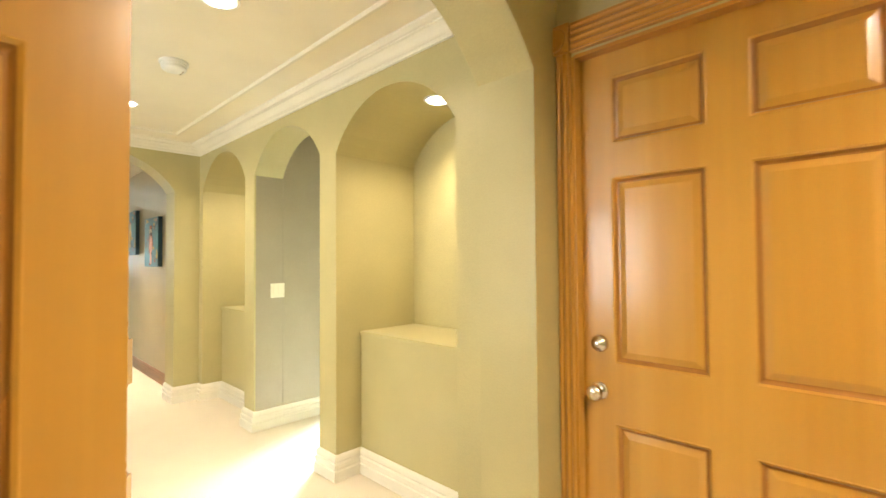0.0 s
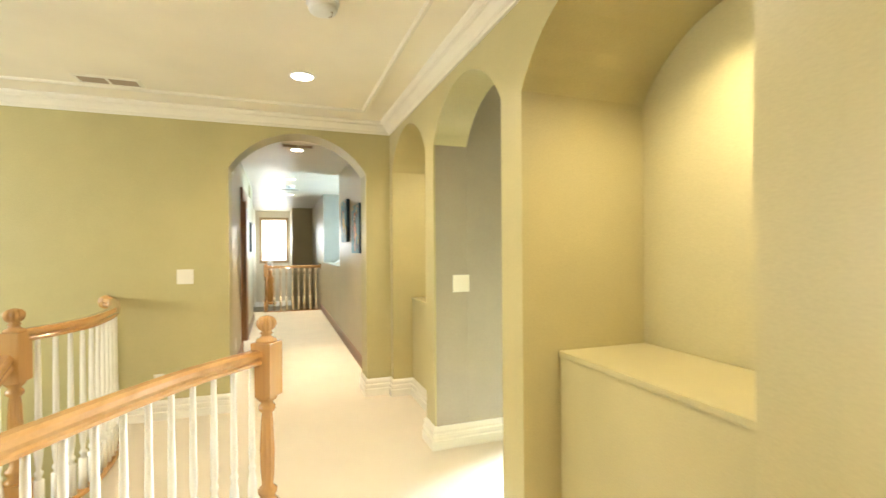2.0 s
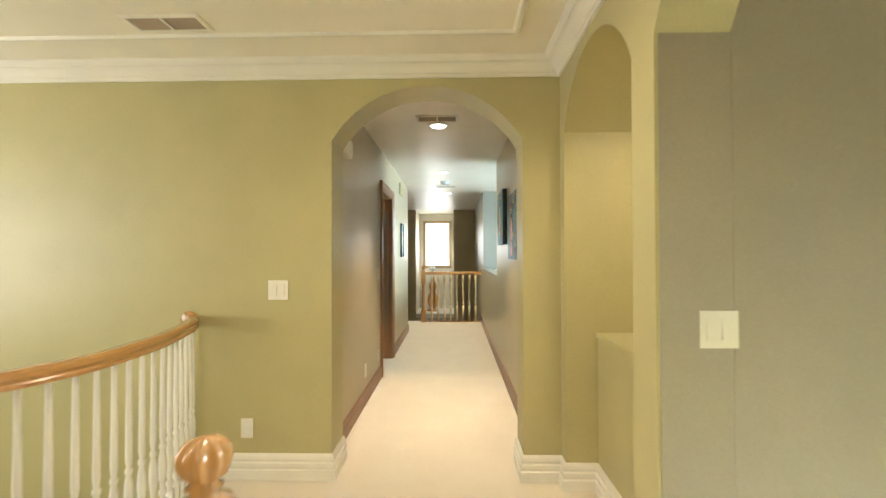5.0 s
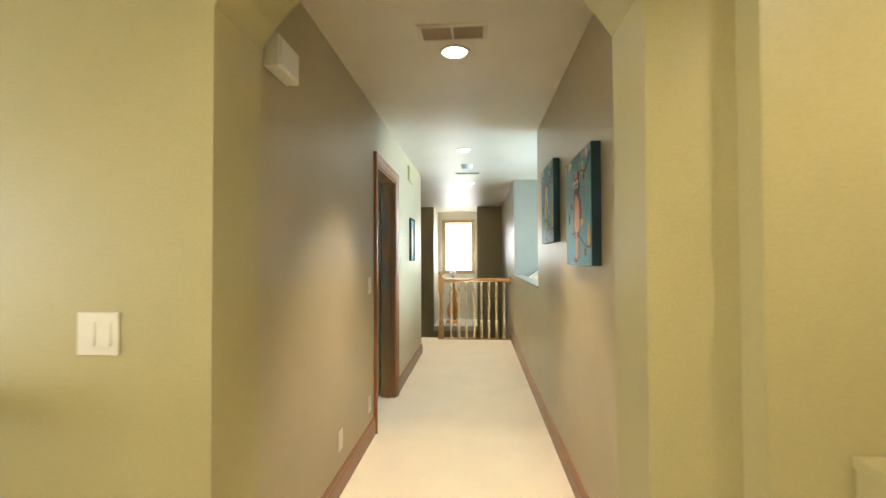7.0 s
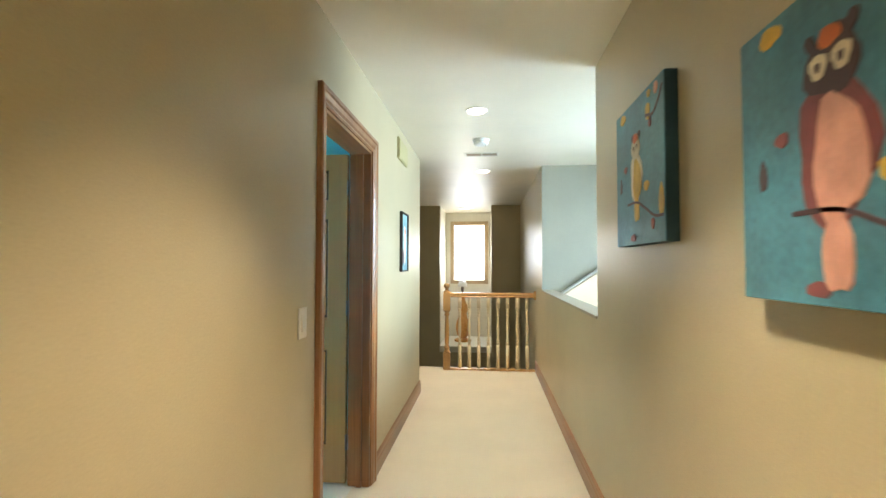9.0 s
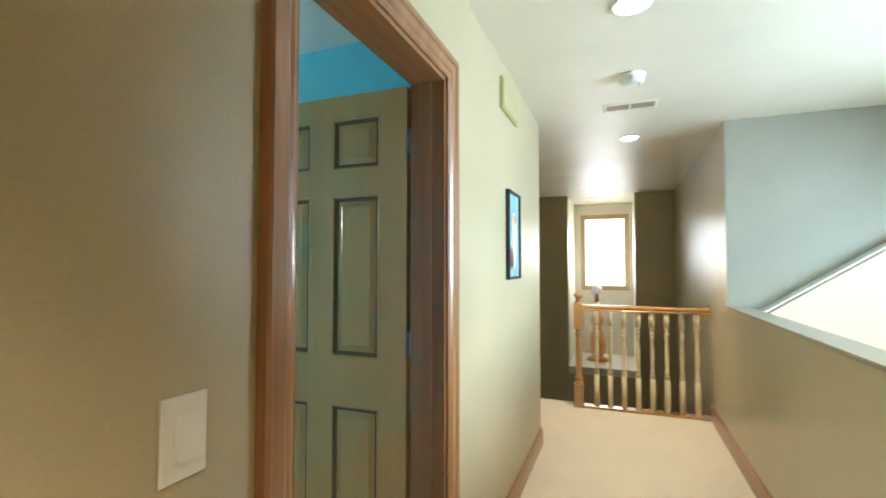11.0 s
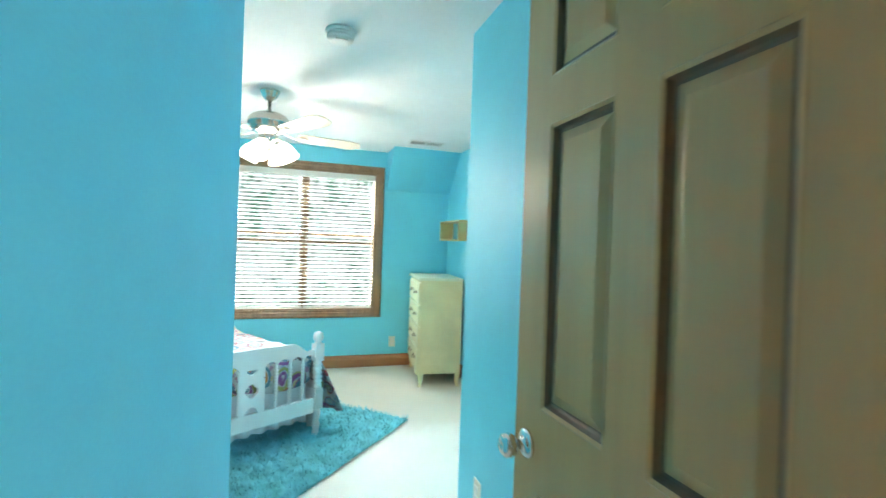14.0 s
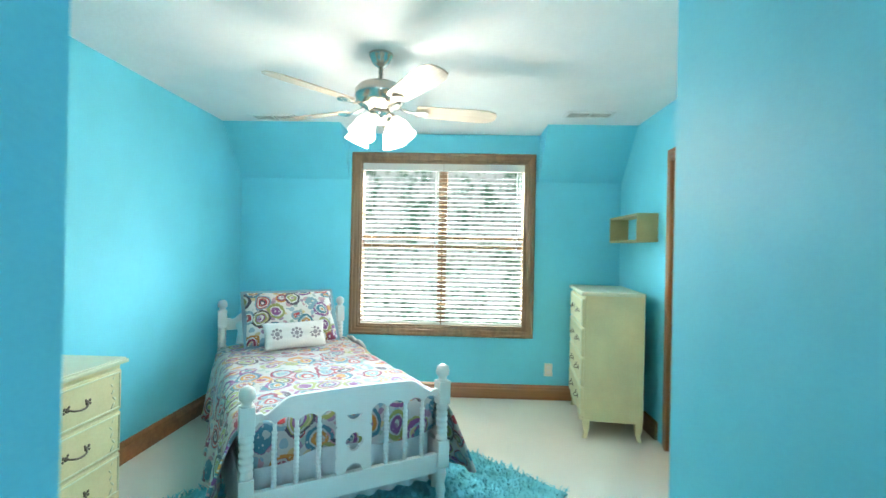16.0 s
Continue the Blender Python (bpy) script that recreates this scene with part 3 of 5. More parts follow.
# rail going down with the stairs
t = thing("descending_guard", "honey oak handrail on white balusters going down the stairs", "railing", group="guards of the stairwell")
dn = [Vector((-2.31 + 0.995 * k, 0.755 - 0.10 * k, 0.80 - 0.66 * k)) for k in (0.0, 0.8, 1.6, 2.1)]
part("handrail", sweep(bmesh.new(), dn, RAIL), OAK_X, t)
for p, d in along(dn, 0.16, 0.12)[:11]:
    b = new("baluster", BALU)
    b.parent = t
    b.matrix_local = Matrix.Translation((p.x, p.y, p.z - 0.84))
for i in range(9):
    k0, k1 = 0.27 * i, 0.27 * (i + 1) + 0.02
    a0, a1 = Vector((-1.70 + 0.93 * k0, 1.88 - 0.37 * k0)), Vector((-1.70 + 0.93 * k1, 1.88 - 0.37 * k1))
    b0, b1 = Vector((-2.31 + 0.99 * k0, 0.72 - 0.12 * k0)), Vector((-2.31 + 0.99 * k1, 0.72 - 0.12 * k1))
    st = slab([tuple(b0), tuple(b1), tuple(a1), tuple(a0)], -0.178 * (i + 2), -0.178 * (i + 1))
    tagged(part("stair_step", st, CARPET), "cream carpeted stair tread going down", "step", "carpeted stairs", "structure")

landing |= set(scene.objects) - before_hall
for ob in landing:
    if ob.parent is None:
        ob.location.x += HX

# ---------------------------------------------------------------- small fittings


def downlight(x, y, z, r=0.085):
    t = thing("recessed_light", "lit round recessed ceiling light with a white trim ring", "ceiling light", pose(x, y, z), "recessed ceiling lights")
    bm = bmesh.new()
    lathe(bm, [(r, 0), (r, -0.004), (r - 0.006, -0.008), (r - 0.016, -0.006), (r - 0.018, -0.001)], 28)
    part("trim_ring", bm, WPLASTIC, t)
    bm = lathe(bmesh.new(), [(r - 0.019, -0.002), (r - 0.024, -0.009), (0.02, -0.011)], 28)
    part("lens", bm, LAMPGLOW, t, "glowing frosted lens")
    return t


# The lobby fixture is out of view, made up to hold its fill lamp.
for lx, ly, lz, w, cone in LIGHTS:
    downlight(lx, ly, lz)
downlight(-12.95, 1.8, H, 0.07)


def detector(x, y, z):
    t = thing("smoke_detector", "white round slotted smoke detector on the ceiling", "smoke detector", pose(x, y, z), "smoke detectors")
    part("base", lathe(bmesh.new(), [(0.075, 0), (0.075, -0.012), (0.07, -0.014)], 28), WPLASTIC, t)
    bm = lathe(bmesh.new(), [(0.066, -0.012), (0.066, -0.022), (0.060, -0.024), (0.060, -0.030), (0.066, -0.032), (0.06, -0.046), (0.035, -0.054), (0.012, -0.055)], 28)
    part("cover", bm, WPLASTIC, t)
    bm = bmesh.new()
    for k in range(5):
        box(bm, -0.03 + 0.012 * k, 0.030, -0.0525, -0.024 + 0.012 * k, 0.044, -0.0495)
    part("slots", bm, GRILLE, t)
    return t


detector(-1.62, 2.155, H)
detector(-8.02, 2.16, H)
detector(-6.375, -0.70, HB)


def ceiling_vent(x, y, z, lx, ly, label, fmat=TRIMW):
    t = thing("ceiling_vent", label, "air vent", pose(x, y, z), "ceiling air vents")
    bm = bmesh.new()
    sweep(bm, [(-lx / 2, -ly / 2, 0), (lx / 2, -ly / 2, 0), (lx / 2, ly / 2, 0), (-lx / 2, ly / 2, 0)], [(-0.012, 0), (0.012, 0), (0.012, -0.004), (-0.004, -0.010), (-0.012, -0.008)], closed=True)
    part("frame", bm, fmat, t)
    part("backing", B(-lx / 2 + 0.01, -ly / 2 + 0.01, -0.003, lx / 2 - 0.01, ly / 2 - 0.01, -0.001), GRILLE, t)
    n = 7
    long_x = lx > ly
    for k in range(n):
        bm = bmesh.new()
        if long_x:
            c = -ly / 2 + ly * (k + 0.5) / n
            sweep(bm, [(-lx / 2 + 0.01, c, -0.005), (lx / 2 - 0.01, c, -0.005)], [(-0.006, -0.003), (0.004, 0.003), (0.006, 0.002), (-0.004, -0.004)])
        else:
            c = -lx / 2 + lx * (k + 0.5) / n
            sweep(bm, [(c, -ly / 2 + 0.01, -0.005), (c, ly / 2 - 0.01, -0.005)], [(-0.006, -0.003), (0.004, 0.003), (0.006, 0.002), (-0.004, -0.004)])
        part("slat", bm, fmat if fmat is not TRIMW else GRILLE, t)
    bm = B(-lx / 2, -0.006, -0.011, lx / 2, 0.006, -0.004) if not long_x else B(-0.006, -ly / 2, -0.011, 0.006, ly / 2, -0.004)
    part("centre_bar", bm, fmat, t)
    return t


ceiling_vent(-3.08, 0.90, H, 0.14, 0.36, "cream framed ceiling air vent with taupe slats")
ceiling_vent(-4.70, 2.16, H, 0.15, 0.33, "cream framed ceiling air vent with taupe slats")
ceiling_vent(-8.55, 2.16, H, 0.13, 0.33, "cream framed taupe ceiling air vent beyond the smoke detector")
ceiling_vent(-12.9, 1.78, H, 0.12, 0.3, "white ceiling air vent in the alcove", WPLASTIC)
ceiling_vent(-7.42, -2.84, HB, 0.34, 0.13, "white bedroom ceiling air vent", WPLASTIC)
ceiling_vent(-4.93, -2.99, HB, 0.34, 0.13, "white bedroom ceiling air vent", WPLASTIC)


def plate(m, w, h, rockers, label, category="light switch", socket=False):
    t = thing("wall_outlet" if socket else "light_switch", label, category, m, "wall plates")
    part("plate", B(-w / 2, -0.006, -h / 2, w / 2, 0, h / 2, bevel=0.003), PLASTIC, t)
    for k in range(rockers):
        c = (k - (rockers - 1) / 2) * 0.046
        if socket:
            for s in (-0.02, 0.02):
                part("socket", B(c - 0.016, -0.009, s - 0.013, c + 0.016, -0.006, s + 0.013, bevel=0.003), WPLASTIC, t)
        else:
            bm = bmesh.new()
            v = [bm.verts.new(q) for q in ((c - 0.016, -0.006, -0.033), (c + 0.016, -0.006, -0.033), (c + 0.016, -0.006, 0.033), (c - 0.016, -0.006, 0.033), (c - 0.016, -0.012, -0.033), (c + 0.016, -0.012, -0.033), (c + 0.016, -0.0075, 0.033), (c - 0.016, -0.0075, 0.033))]
            for q in ((4, 5, 6, 7), (0, 1, 5, 4), (1, 2, 6, 5), (2, 3, 7, 6), (3, 0, 4, 7)):
                bm.faces.new([v[i] for i in q])
            part("rocker", bm, PLASTIC, t)
    return t


plate(pose(-3.58, 1.255, 1.115, 0, 0, 90), 0.118, 0.116, 2, "ivory double rocker light switch on the olive wall")
plate(pose(-3.58, 1.07, 0.30, 0, 0, 90), 0.072, 0.116, 1, "ivory wall outlet near the floor", "outlet", True)
plate(pose(-2.32, 3.11, 1.09, 0, 0, 90), 0.118, 0.116, 2, "ivory double rocker light switch in the passage")
plate(pose(-3.90, 1.50, 1.085, 0, 0, 180), 0.074, 0.118, 1, "ivory rocker light switch inside the arch")
plate(pose(-5.675, 1.50, 1.12, 0, 0, 180), 0.074, 0.118, 1, "ivory rocker light switch beside the bedroom door")
plate(pose(-5.68, 1.50, 0.27, 0, 0, 180), 0.072, 0.116, 1, "ivory blank plate near the floor", "outlet", True)
plate(pose(-4.97, 1.50, 0.29, 0, 0, 180), 0.072, 0.116, 1, "ivory wall outlet near the floor", "outlet", True)
plate(pose(-6.985, -0.24, 0.29, 0, 0, 90), 0.072, 0.116, 1, "white wall outlet on the aqua wall", "outlet", True)
plate(pose(-7.28, WY, 0.27, 0, 0, 180), 0.072, 0.116, 1, "white wall outlet under the window", "outlet", True)
t = thing("alarm_box", "white boxy wall speaker high beside the arch", "wall box", pose(-4.12, 1.50, 2.085))
part("body", B(-0.10, 0, -0.062, 0.10, 0.055, 0.062, bevel=0.006), PLASTIC, t)
part("face_plate", B(-0.085, 0.055, -0.05, 0.085, 0.060, 0.05, bevel=0.002), WPLASTIC, t)
t = thing("door_chime", "pale painted rectangular door chime box on the wall", "door chime", pose(-7.72, 1.50, 2.285))
part("body", B(-0.19, 0, -0.085, 0.19, 0.016, 0.085, bevel=0.003), OLIVE, t)
part("cover", B(-0.18, 0.016, -0.075, 0.18, 0.022, 0.075, bevel=0.002), OLIVE, t)

# ---------------------------------------------------------------- doors


def panel(bm, x0, x1, z0, z1, half):
    """A raised panel on both faces, its quirk and groove darkened by the glaze."""
    steps = ((0, half), (0.003, half + 0.0015), (0.010, half - 0.003), (0.015, half - 0.011), (0.019, half - 0.014), (0.024, half - 0.014), (0.044, half - 0.0065), (0.047, half - 0.0055))
    for s in (-1, 1):
        rings = []
        for ins, dep in steps:
            rings.append([bm.verts.new((x, s * dep, z)) for x, z in ((x0 + ins, z0 + ins), (x1 - ins, z0 + ins), (x1 - ins, z1 - ins), (x0 + ins, z1 - ins))])
        for i, (a, b) in enumerate(zip(rings, rings[1:])):
            for k in range(4):
                bm.faces.new((a[k], a[(k + 1) % 4], b[(k + 1) % 4], b[k])).material_index = 1 if 2 <= i <= 4 else 0
        bm.faces.new(rings[-1])
    return bm


def six_panel(parent, w, h, material, glaze, rows, stile=0.115, mid=0.11, half=0.02):
    cols = [(stile, (w - mid) / 2), ((w + mid) / 2, w - stile)]
    bm = bmesh.new()
    for a, b in ((0, stile), (cols[0][1], cols[1][0]), (w - stile, w)):
        box(bm, a, -half, 0, b, half, h)
    ed = [0] + [z for r in rows for z in r] + [h]
    for a, b in zip(ed[::2], ed[1::2]):
        for c in cols:
            box(bm, c[0], -half, a, c[1], half, b)
    leaf = part("leaf_frame", bm, material, parent)
    for r in rows:
        for c in cols:
            part("door_panel", panel(bmesh.new(), c[0], c[1], r[0], r[1], half), [material, glaze], parent)
    return leaf


def knob(parent, x, z, side, material, r=0.027):
    """A round knob on a rose, standing out of the leaf along side * y."""
    prof = [(0.033, 0), (0.033, 0.006), (0.026, 0.010), (0.011, 0.014), (0.011, 0.028), (r * 0.8, 0.034), (r, 0.046), (r * 0.95, 0.058), (r * 0.6, 0.066), (0.004, 0.067)]
    ob = part("knob", lathe(bmesh.new(), prof, 24), material, parent)
    ob.matrix_local = pose(x, side * 0.02, z, -90 * side, 0, 0)
    return ob


CASING = [(0, 0), (0, 0.010), (-0.012, 0.014), (-0.020, 0.012), (-0.032, 0.018), (-0.055, 0.020), (-0.062, 0.026), (-0.078, 0.027), (-0.085, 0.022), (-0.085, 0)]


def casing(name, pts, up, sec, material, label, closed=False):
    return structure(name, sweep(bmesh.new(), pts, sec, closed, Vector(up)), material, label, "door casing")


# bedroom doorway
DZ = 2.045
t = thing("door_jamb", "brown stained wooden door jamb with a stop", "door frame", kind="structure")
part("jamb_side", B(DX1 - 0.016, 1.372, 0, DX1, 1.502, DZ), CASE_Z, t)
part("jamb_side", B(DX0, 1.372, 0, DX0 + 0.016, 1.502, DZ), CASE_Z, t)
part("jamb_head", B(DX0, 1.372, DZ - 0.016, DX1, 1.502, DZ), CASE_X, t)
part("stop", B(DX1 - 0.028, 1.42, 0, DX1 - 0.016, 1.455, DZ - 0.016), CASE_Z, t)
part("stop", B(DX0 + 0.016, 1.42, 0, DX0 + 0.028, 1.455, DZ - 0.016), CASE_Z, t)
casing("casing_bedroom_hall", [(DX1, 1.50, 0), (DX1, 1.50, DZ), (DX0, 1.50, DZ), (DX0, 1.50, 0)], (0, 1, 0), CASING, CASE_Z, "brown stained moulded door casing")
casing("casing_bedroom_room", [(DX1, 1.372, 0), (DX1, 1.372, DZ), (DX0, 1.372, DZ), (DX0, 1.372, 0)], (0, -1, 0), [(-s, u) for s, u in CASING], CASE_Z, "brown stained moulded door casing")
t = thing("bedroom_door", "olive-brown stained six-panel wooden door standing open against the wall", "door", pose(-6.737, 1.350, 0.012, 0, 0, -90))
six_panel(t, 0.756, 2.02, UMBER, UMBER_GLAZE, [(0.22, 0.815), (0.995, 1.625), (1.725, 1.93)], 0.112, 0.10)
knob(t, 0.697, 0.90, 1, CHROME)
knob(t, 0.697, 0.90, -1, CHROME)
for hz in (0.25, 1.065, 1.81):
    bm = lathe(bmesh.new(), [(0.007, -0.045), (0.007, 0.045)], 10)
    box(bm, -0.002, -0.040, -0.045, 0.002, 0.0, 0.045)
    box(bm, -0.036, -0.003, -0.045, 0.0, 0.001, 0.045)
    ob = part("hinge", bm, HINGE, t, "satin steel hinge")
    ob.matrix_local = pose(-0.006, 0.026, hz, 0, 0, 0)

# entry door
t = thing("entry_door", "orange stained six-panel wooden entry door, closed, with nickel hardware", "door", pose(0.418, 3.035, 0.006))
six_panel(t, 0.985, 2.085, ORANGE, ORANGE_GLAZE, [(0.18, 0.72), (0.935, 1.62), (1.745, 1.995)], 0.118, 0.115, 0.022)
knob(t, 0.062, 0.83, -1, NICKEL, 0.03)
ob = part("deadbolt", lathe(bmesh.new(), [(0.032, 0), (0.032, 0.008), (0.026, 0.020), (0.018, 0.022), (0.018, 0.028), (0.004, 0.029)], 24), NICKEL, t, "round nickel deadbolt")
ob.matrix_local = pose(0.065, -0.022, 1.005, 90, 0, 0)
before_hall = set(scene.objects)
t = thing("entry_casing", "orange stained fluted door casing with corner rosettes", "door frame", kind="structure")
FL = [(-0.055, 0), (-0.055, 0.018)] + [q for k in range(4) for q in ((-0.044 + 0.025 * k, 0.020), (-0.038 + 0.025 * k, 0.013), (-0.030 + 0.025 * k, 0.013), (-0.024 + 0.025 * k, 0.020))] + [(0.055, 0.018), (0.055, 0)]
part("casing_side", sweep(bmesh.new(), [(0.250, 2.97, 0), (0.250, 2.97, 2.115)], FL, up=Vector((0, -1, 0))), ORANGE, t)
part("casing_side", sweep(bmesh.new(), [(1.366, 2.97, 0), (1.366, 2.97, 2.115)], FL, up=Vector((0, -1, 0))), ORANGE, t)
part("casing_head", sweep(bmesh.new(), [(0.31, 2.97, 2.17), (1.306, 2.97, 2.17)], FL, up=Vector((0, -1, 0))), ORANGE_X, t)
for x in (0.250, 1.366):
    part("corner_block", B(x - 0.058, 2.942, 2.115, x + 0.058, 2.97, 2.228, bevel=0.004), ORANGE, t)
    ob = part("rosette", lathe(bmesh.new(), [(0.046, 0), (0.046, 0.004), (0.038, 0.008), (0.030, 0.003), (0.022, 0.009), (0.012, 0.004), (0.006, 0.008)], 24), ORANGE, t)
    ob.matrix_local = pose(x, 2.942, 2.172, 90, 0, 0)
part("jamb_side", B(0.303, 2.968, 0, 0.318, 3.10, 2.10), ORANGE, t)
part("jamb_side", B(1.305, 2.968, 0, 1.318, 3.10, 2.10), ORANGE, t)
part("jamb_head", B(0.318, 2.968, 2.092, 1.305, 3.10, 2.105), ORANGE_X, t)
# Near-black sheet paints the unlit space beyond the door's gaps.
structure("dark_sheet_behind_entry", B(0.245, 3.12, 0, 1.45, 3.16, H), DARK, "near-black sheet painting the unlit space behind the entry door")
for ob in set(scene.objects) - before_hall:
    if ob.parent is None:
        ob.location.x += HX
# the other leaf, open beside the walker
t = thing("lobby_door", "orange stained six-panel wooden door standing open in the lobby", "door", pose(0.415, 1.54, 0.006, 0, 0, -90))
six_panel(t, 0.80, 2.06, ORANGE, ORANGE_GLAZE, [(0.18, 0.72), (0.935, 1.62), (1.745, 1.98)], 0.118, 0.10, 0.02)

# closet doorway of the bedroom
casing("casing_closet", [(RX, -2.555, 0), (RX, -2.555, 2.06), (RX, -1.80, 2.06), (RX, -1.80, 0)], (1, 0, 0), [(-s, u) for s, u in CASING], CASE_Z, "brown stained moulded closet casing")
t = thing("closet_door", "orange-brown stained six-panel closet door, closed", "door", pose(RX - 0.05, -2.55, 0.01, 0, 0, 90))
six_panel(t, 0.745, 2.04, ORANGE, ORANGE_GLAZE, [(0.2, 0.72), (0.935, 1.62), (1.745, 1.95)], 0.11, 0.10, 0.02)
# Another black sheet, standing for the closet's unlit inside.
structure("dark_sheet_behind_closet", B(-8.12, -2.7, 0, -8.02, -1.6, HB), DARK, "near-black sheet painting the unlit closet behind the door")

# ---------------------------------------------------------------- pictures


def paint_mat(name, ground):
    """A loosely brushed canvas ground."""
    return mat(name, ground, 0.45, 0.35, 5.0, 0.25, 60, fine=0.08)


TEAL = paint_mat("teal_canvas", (0.06, 0.20, 0.27))
TEAL_EDGE = mat("dark_teal_edge", (0.015, 0.05, 0.075), 0.5, 0.2)
PK = mat("pink_paint", (0.62, 0.30, 0.22), 0.5, 0.2, 14)
RD = mat("maroon_paint", (0.20, 0.05, 0.05), 0.5, 0.25, 14)
YL = mat("ochre_paint", (0.60, 0.38, 0.06), 0.5, 0.25, 14)
BRN = mat("twig_paint", (0.07, 0.035, 0.04), 0.5, 0.2, 14)
WHT = mat("offwhite_paint", (0.72, 0.62, 0.45), 0.5, 0.2, 14)
ORR = mat("orange_red_paint", (0.70, 0.16, 0.05), 0.5, 0.2, 14)


def blot(bm, cx, cz, rx, rz, y, seg=18, seed=0.0, turn=0.0):
    """A daub of paint, a little proud of the canvas."""
    ring, low = [], []
    for k in range(seg):
        a = 2 * math.pi * k / seg
        w = 1 + 0.10 * math.sin(3 * a + seed) + 0.06 * math.sin(5 * a + 2 * seed)
        px, pz = rx * w * math.cos(a), rz * w * math.sin(a)
        c, s = math.cos(turn), math.sin(turn)
        ring.append(bm.verts.new((cx + px * c - pz * s, y, cz + px * s + pz * c)))
        low.append(bm.verts.new((cx + (px * c - pz * s) * 1.03, y + 0.002, cz + (px * s + pz * c) * 1.03)))
    bm.faces.new(ring)
    for k in range(seg):
        bm.faces.new((ring[k], low[k], low[(k + 1) % seg], ring[(k + 1) % seg]))
    return bm


def owl_canvas(m, w, h, pale, label):
    """A gallery-wrapped canvas; local x along the wall, -y towards the room."""
    t = thing("canvas_painting", label, "painting", m, "bird canvases in the corridor")
    part("stretcher", B(-w / 2, -0.042, -h / 2, w / 2, 0, h / 2, bevel=0.003), TEAL_EDGE, t)
    part("canvas_face", B(-w / 2 + 0.002, -0.0445, -h / 2 + 0.002, w / 2 - 0.002, -0.042, h / 2 - 0.002), TEAL, t)
    y = -0.0465
    k = 0.75 if pale else 1.0
    body, breast = (WHT, YL) if pale else (RD, PK)
    cx = -0.01
    part("bird_body", blot(bmesh.new(), cx, -0.02, 0.085 * k, 0.125 * k, y, seed=1), body, t)
    part("bird_breast", blot(bmesh.new(), cx + 0.012, -0.035, 0.058 * k, 0.105 * k, y - 0.0015, seed=2), breast, t)
    part("bird_tail", blot(bmesh.new(), cx + 0.005, -0.185 * k, 0.034 * k, 0.07 * k, y - 0.0008, seed=3), breast, t)
    part("bird_head", blot(bmesh.new(), cx, 0.125 * k, 0.062 * k, 0.055 * k, y - 0.001, seed=4), BRN if not pale else WHT, t)
    for s in (-1, 1):
        part("eye", blot(bmesh.new(), cx + s * 0.026 * k, 0.128 * k, 0.020 * k, 0.022 * k, y - 0.0025, 12), WHT, t)
        part("pupil", blot(bmesh.new(), cx + s * 0.026 * k, 0.126 * k, 0.007 * k, 0.009 * k, y - 0.0035, 10), BRN, t)
        part("ear_tuft", blot(bmesh.new(), cx + s * 0.045 * k, 0.172 * k, 0.012, 0.022, y - 0.0005, 10, turn=-0.5 * s), BRN, t)
    part("cap", blot(bmesh.new(), cx, 0.170 * k, 0.026, 0.018, y - 0.002, 12, 2), ORR, t)
    part("twig", sweep(bmesh.new(), smooth_path([(-0.11, y, -0.115), (0.0, y, -0.118), (0.09, y, -0.15), (0.18, y, -0.185), (w / 2 - 0.01, y, -0.19)]), [(-0.005, 0), (0.005, 0), (0.004, 0.0015), (-0.004, 0.0015)], up=Vector((0, -1, 0))), BRN, t)
    part("twig", sweep(bmesh.new(), smooth_path([(0.10, y, 0.18), (0.17, y, 0.165), (0.22, y, 0.19), (w / 2 - 0.01, y, 0.235)]), [(-0.006, 0), (0.006, 0), (0.005, 0.0015), (-0.005, 0.0015)], up=Vector((0, -1, 0))), BRN, t)
    for i, (bx, bz, rx, rz, mm) in enumerate(((0.12, 0.19, 0.02, 0.03, YL), (0.13, 0.25, 0.015, 0.014, YL), (-0.17, 0.245, 0.035, 0.02, YL), (0.24, -0.14, 0.022, 0.05, YL), (0.14, 0.145, 0.012, 0.018, RD), (-0.14, 0.03, 0.02, 0.014, RD), (0.16, -0.21, 0.015, 0.02, RD), (0.10, -0.07, 0.025, 0.018, YL), (0.20, 0.245, 0.016, 0.02, PK), (-0.2, -0.03, 0.012, 0.03, BRN), (-0.05, -0.25, 0.03, 0.014, RD))):
        part("blossom", blot(bmesh.new(), bx, bz, rx, rz, y, 12, i), mm, t)
    return t


owl_canvas(pose(-4.74, 2.825, 1.556), 0.555, 0.555, False, "square teal canvas painting of a perched pink owl")
owl_canvas(pose(-5.73, 2.825, 1.70), 0.54, 0.555, True, "square dark teal canvas painting of a pale owl")
t = thing("framed_picture", "pale blue picture in a thin black frame", "picture", pose(-7.80, 1.50, 1.535, 0, 0, 180))
w, h = 0.29, 0.49
part("frame", sweep(bmesh.new(), [(-w / 2, 0, -h / 2), (w / 2, 0, -h / 2), (w / 2, 0, h / 2), (-w / 2, 0, h / 2)], [(-0.012, 0), (0.004, 0), (0.004, 0.024), (-0.008, 0.024)], True, Vector((0, -1, 0))), DARK, t)
part("print", B(-w / 2, -0.012, -h / 2, w / 2, -0.004, h / 2), mat("pale_blue_print", (0.30, 0.52, 0.56), 0.2, 0.3, 5), t)
part("print_figure", blot(bmesh.new(), 0.02, -0.02, 0.05, 0.16, -0.0145, 16, 1), WHT, t)
part("print_figure", blot(bmesh.new(), 0.02, 0.09, 0.03, 0.03, -0.0155, 12, 2), ORR, t)
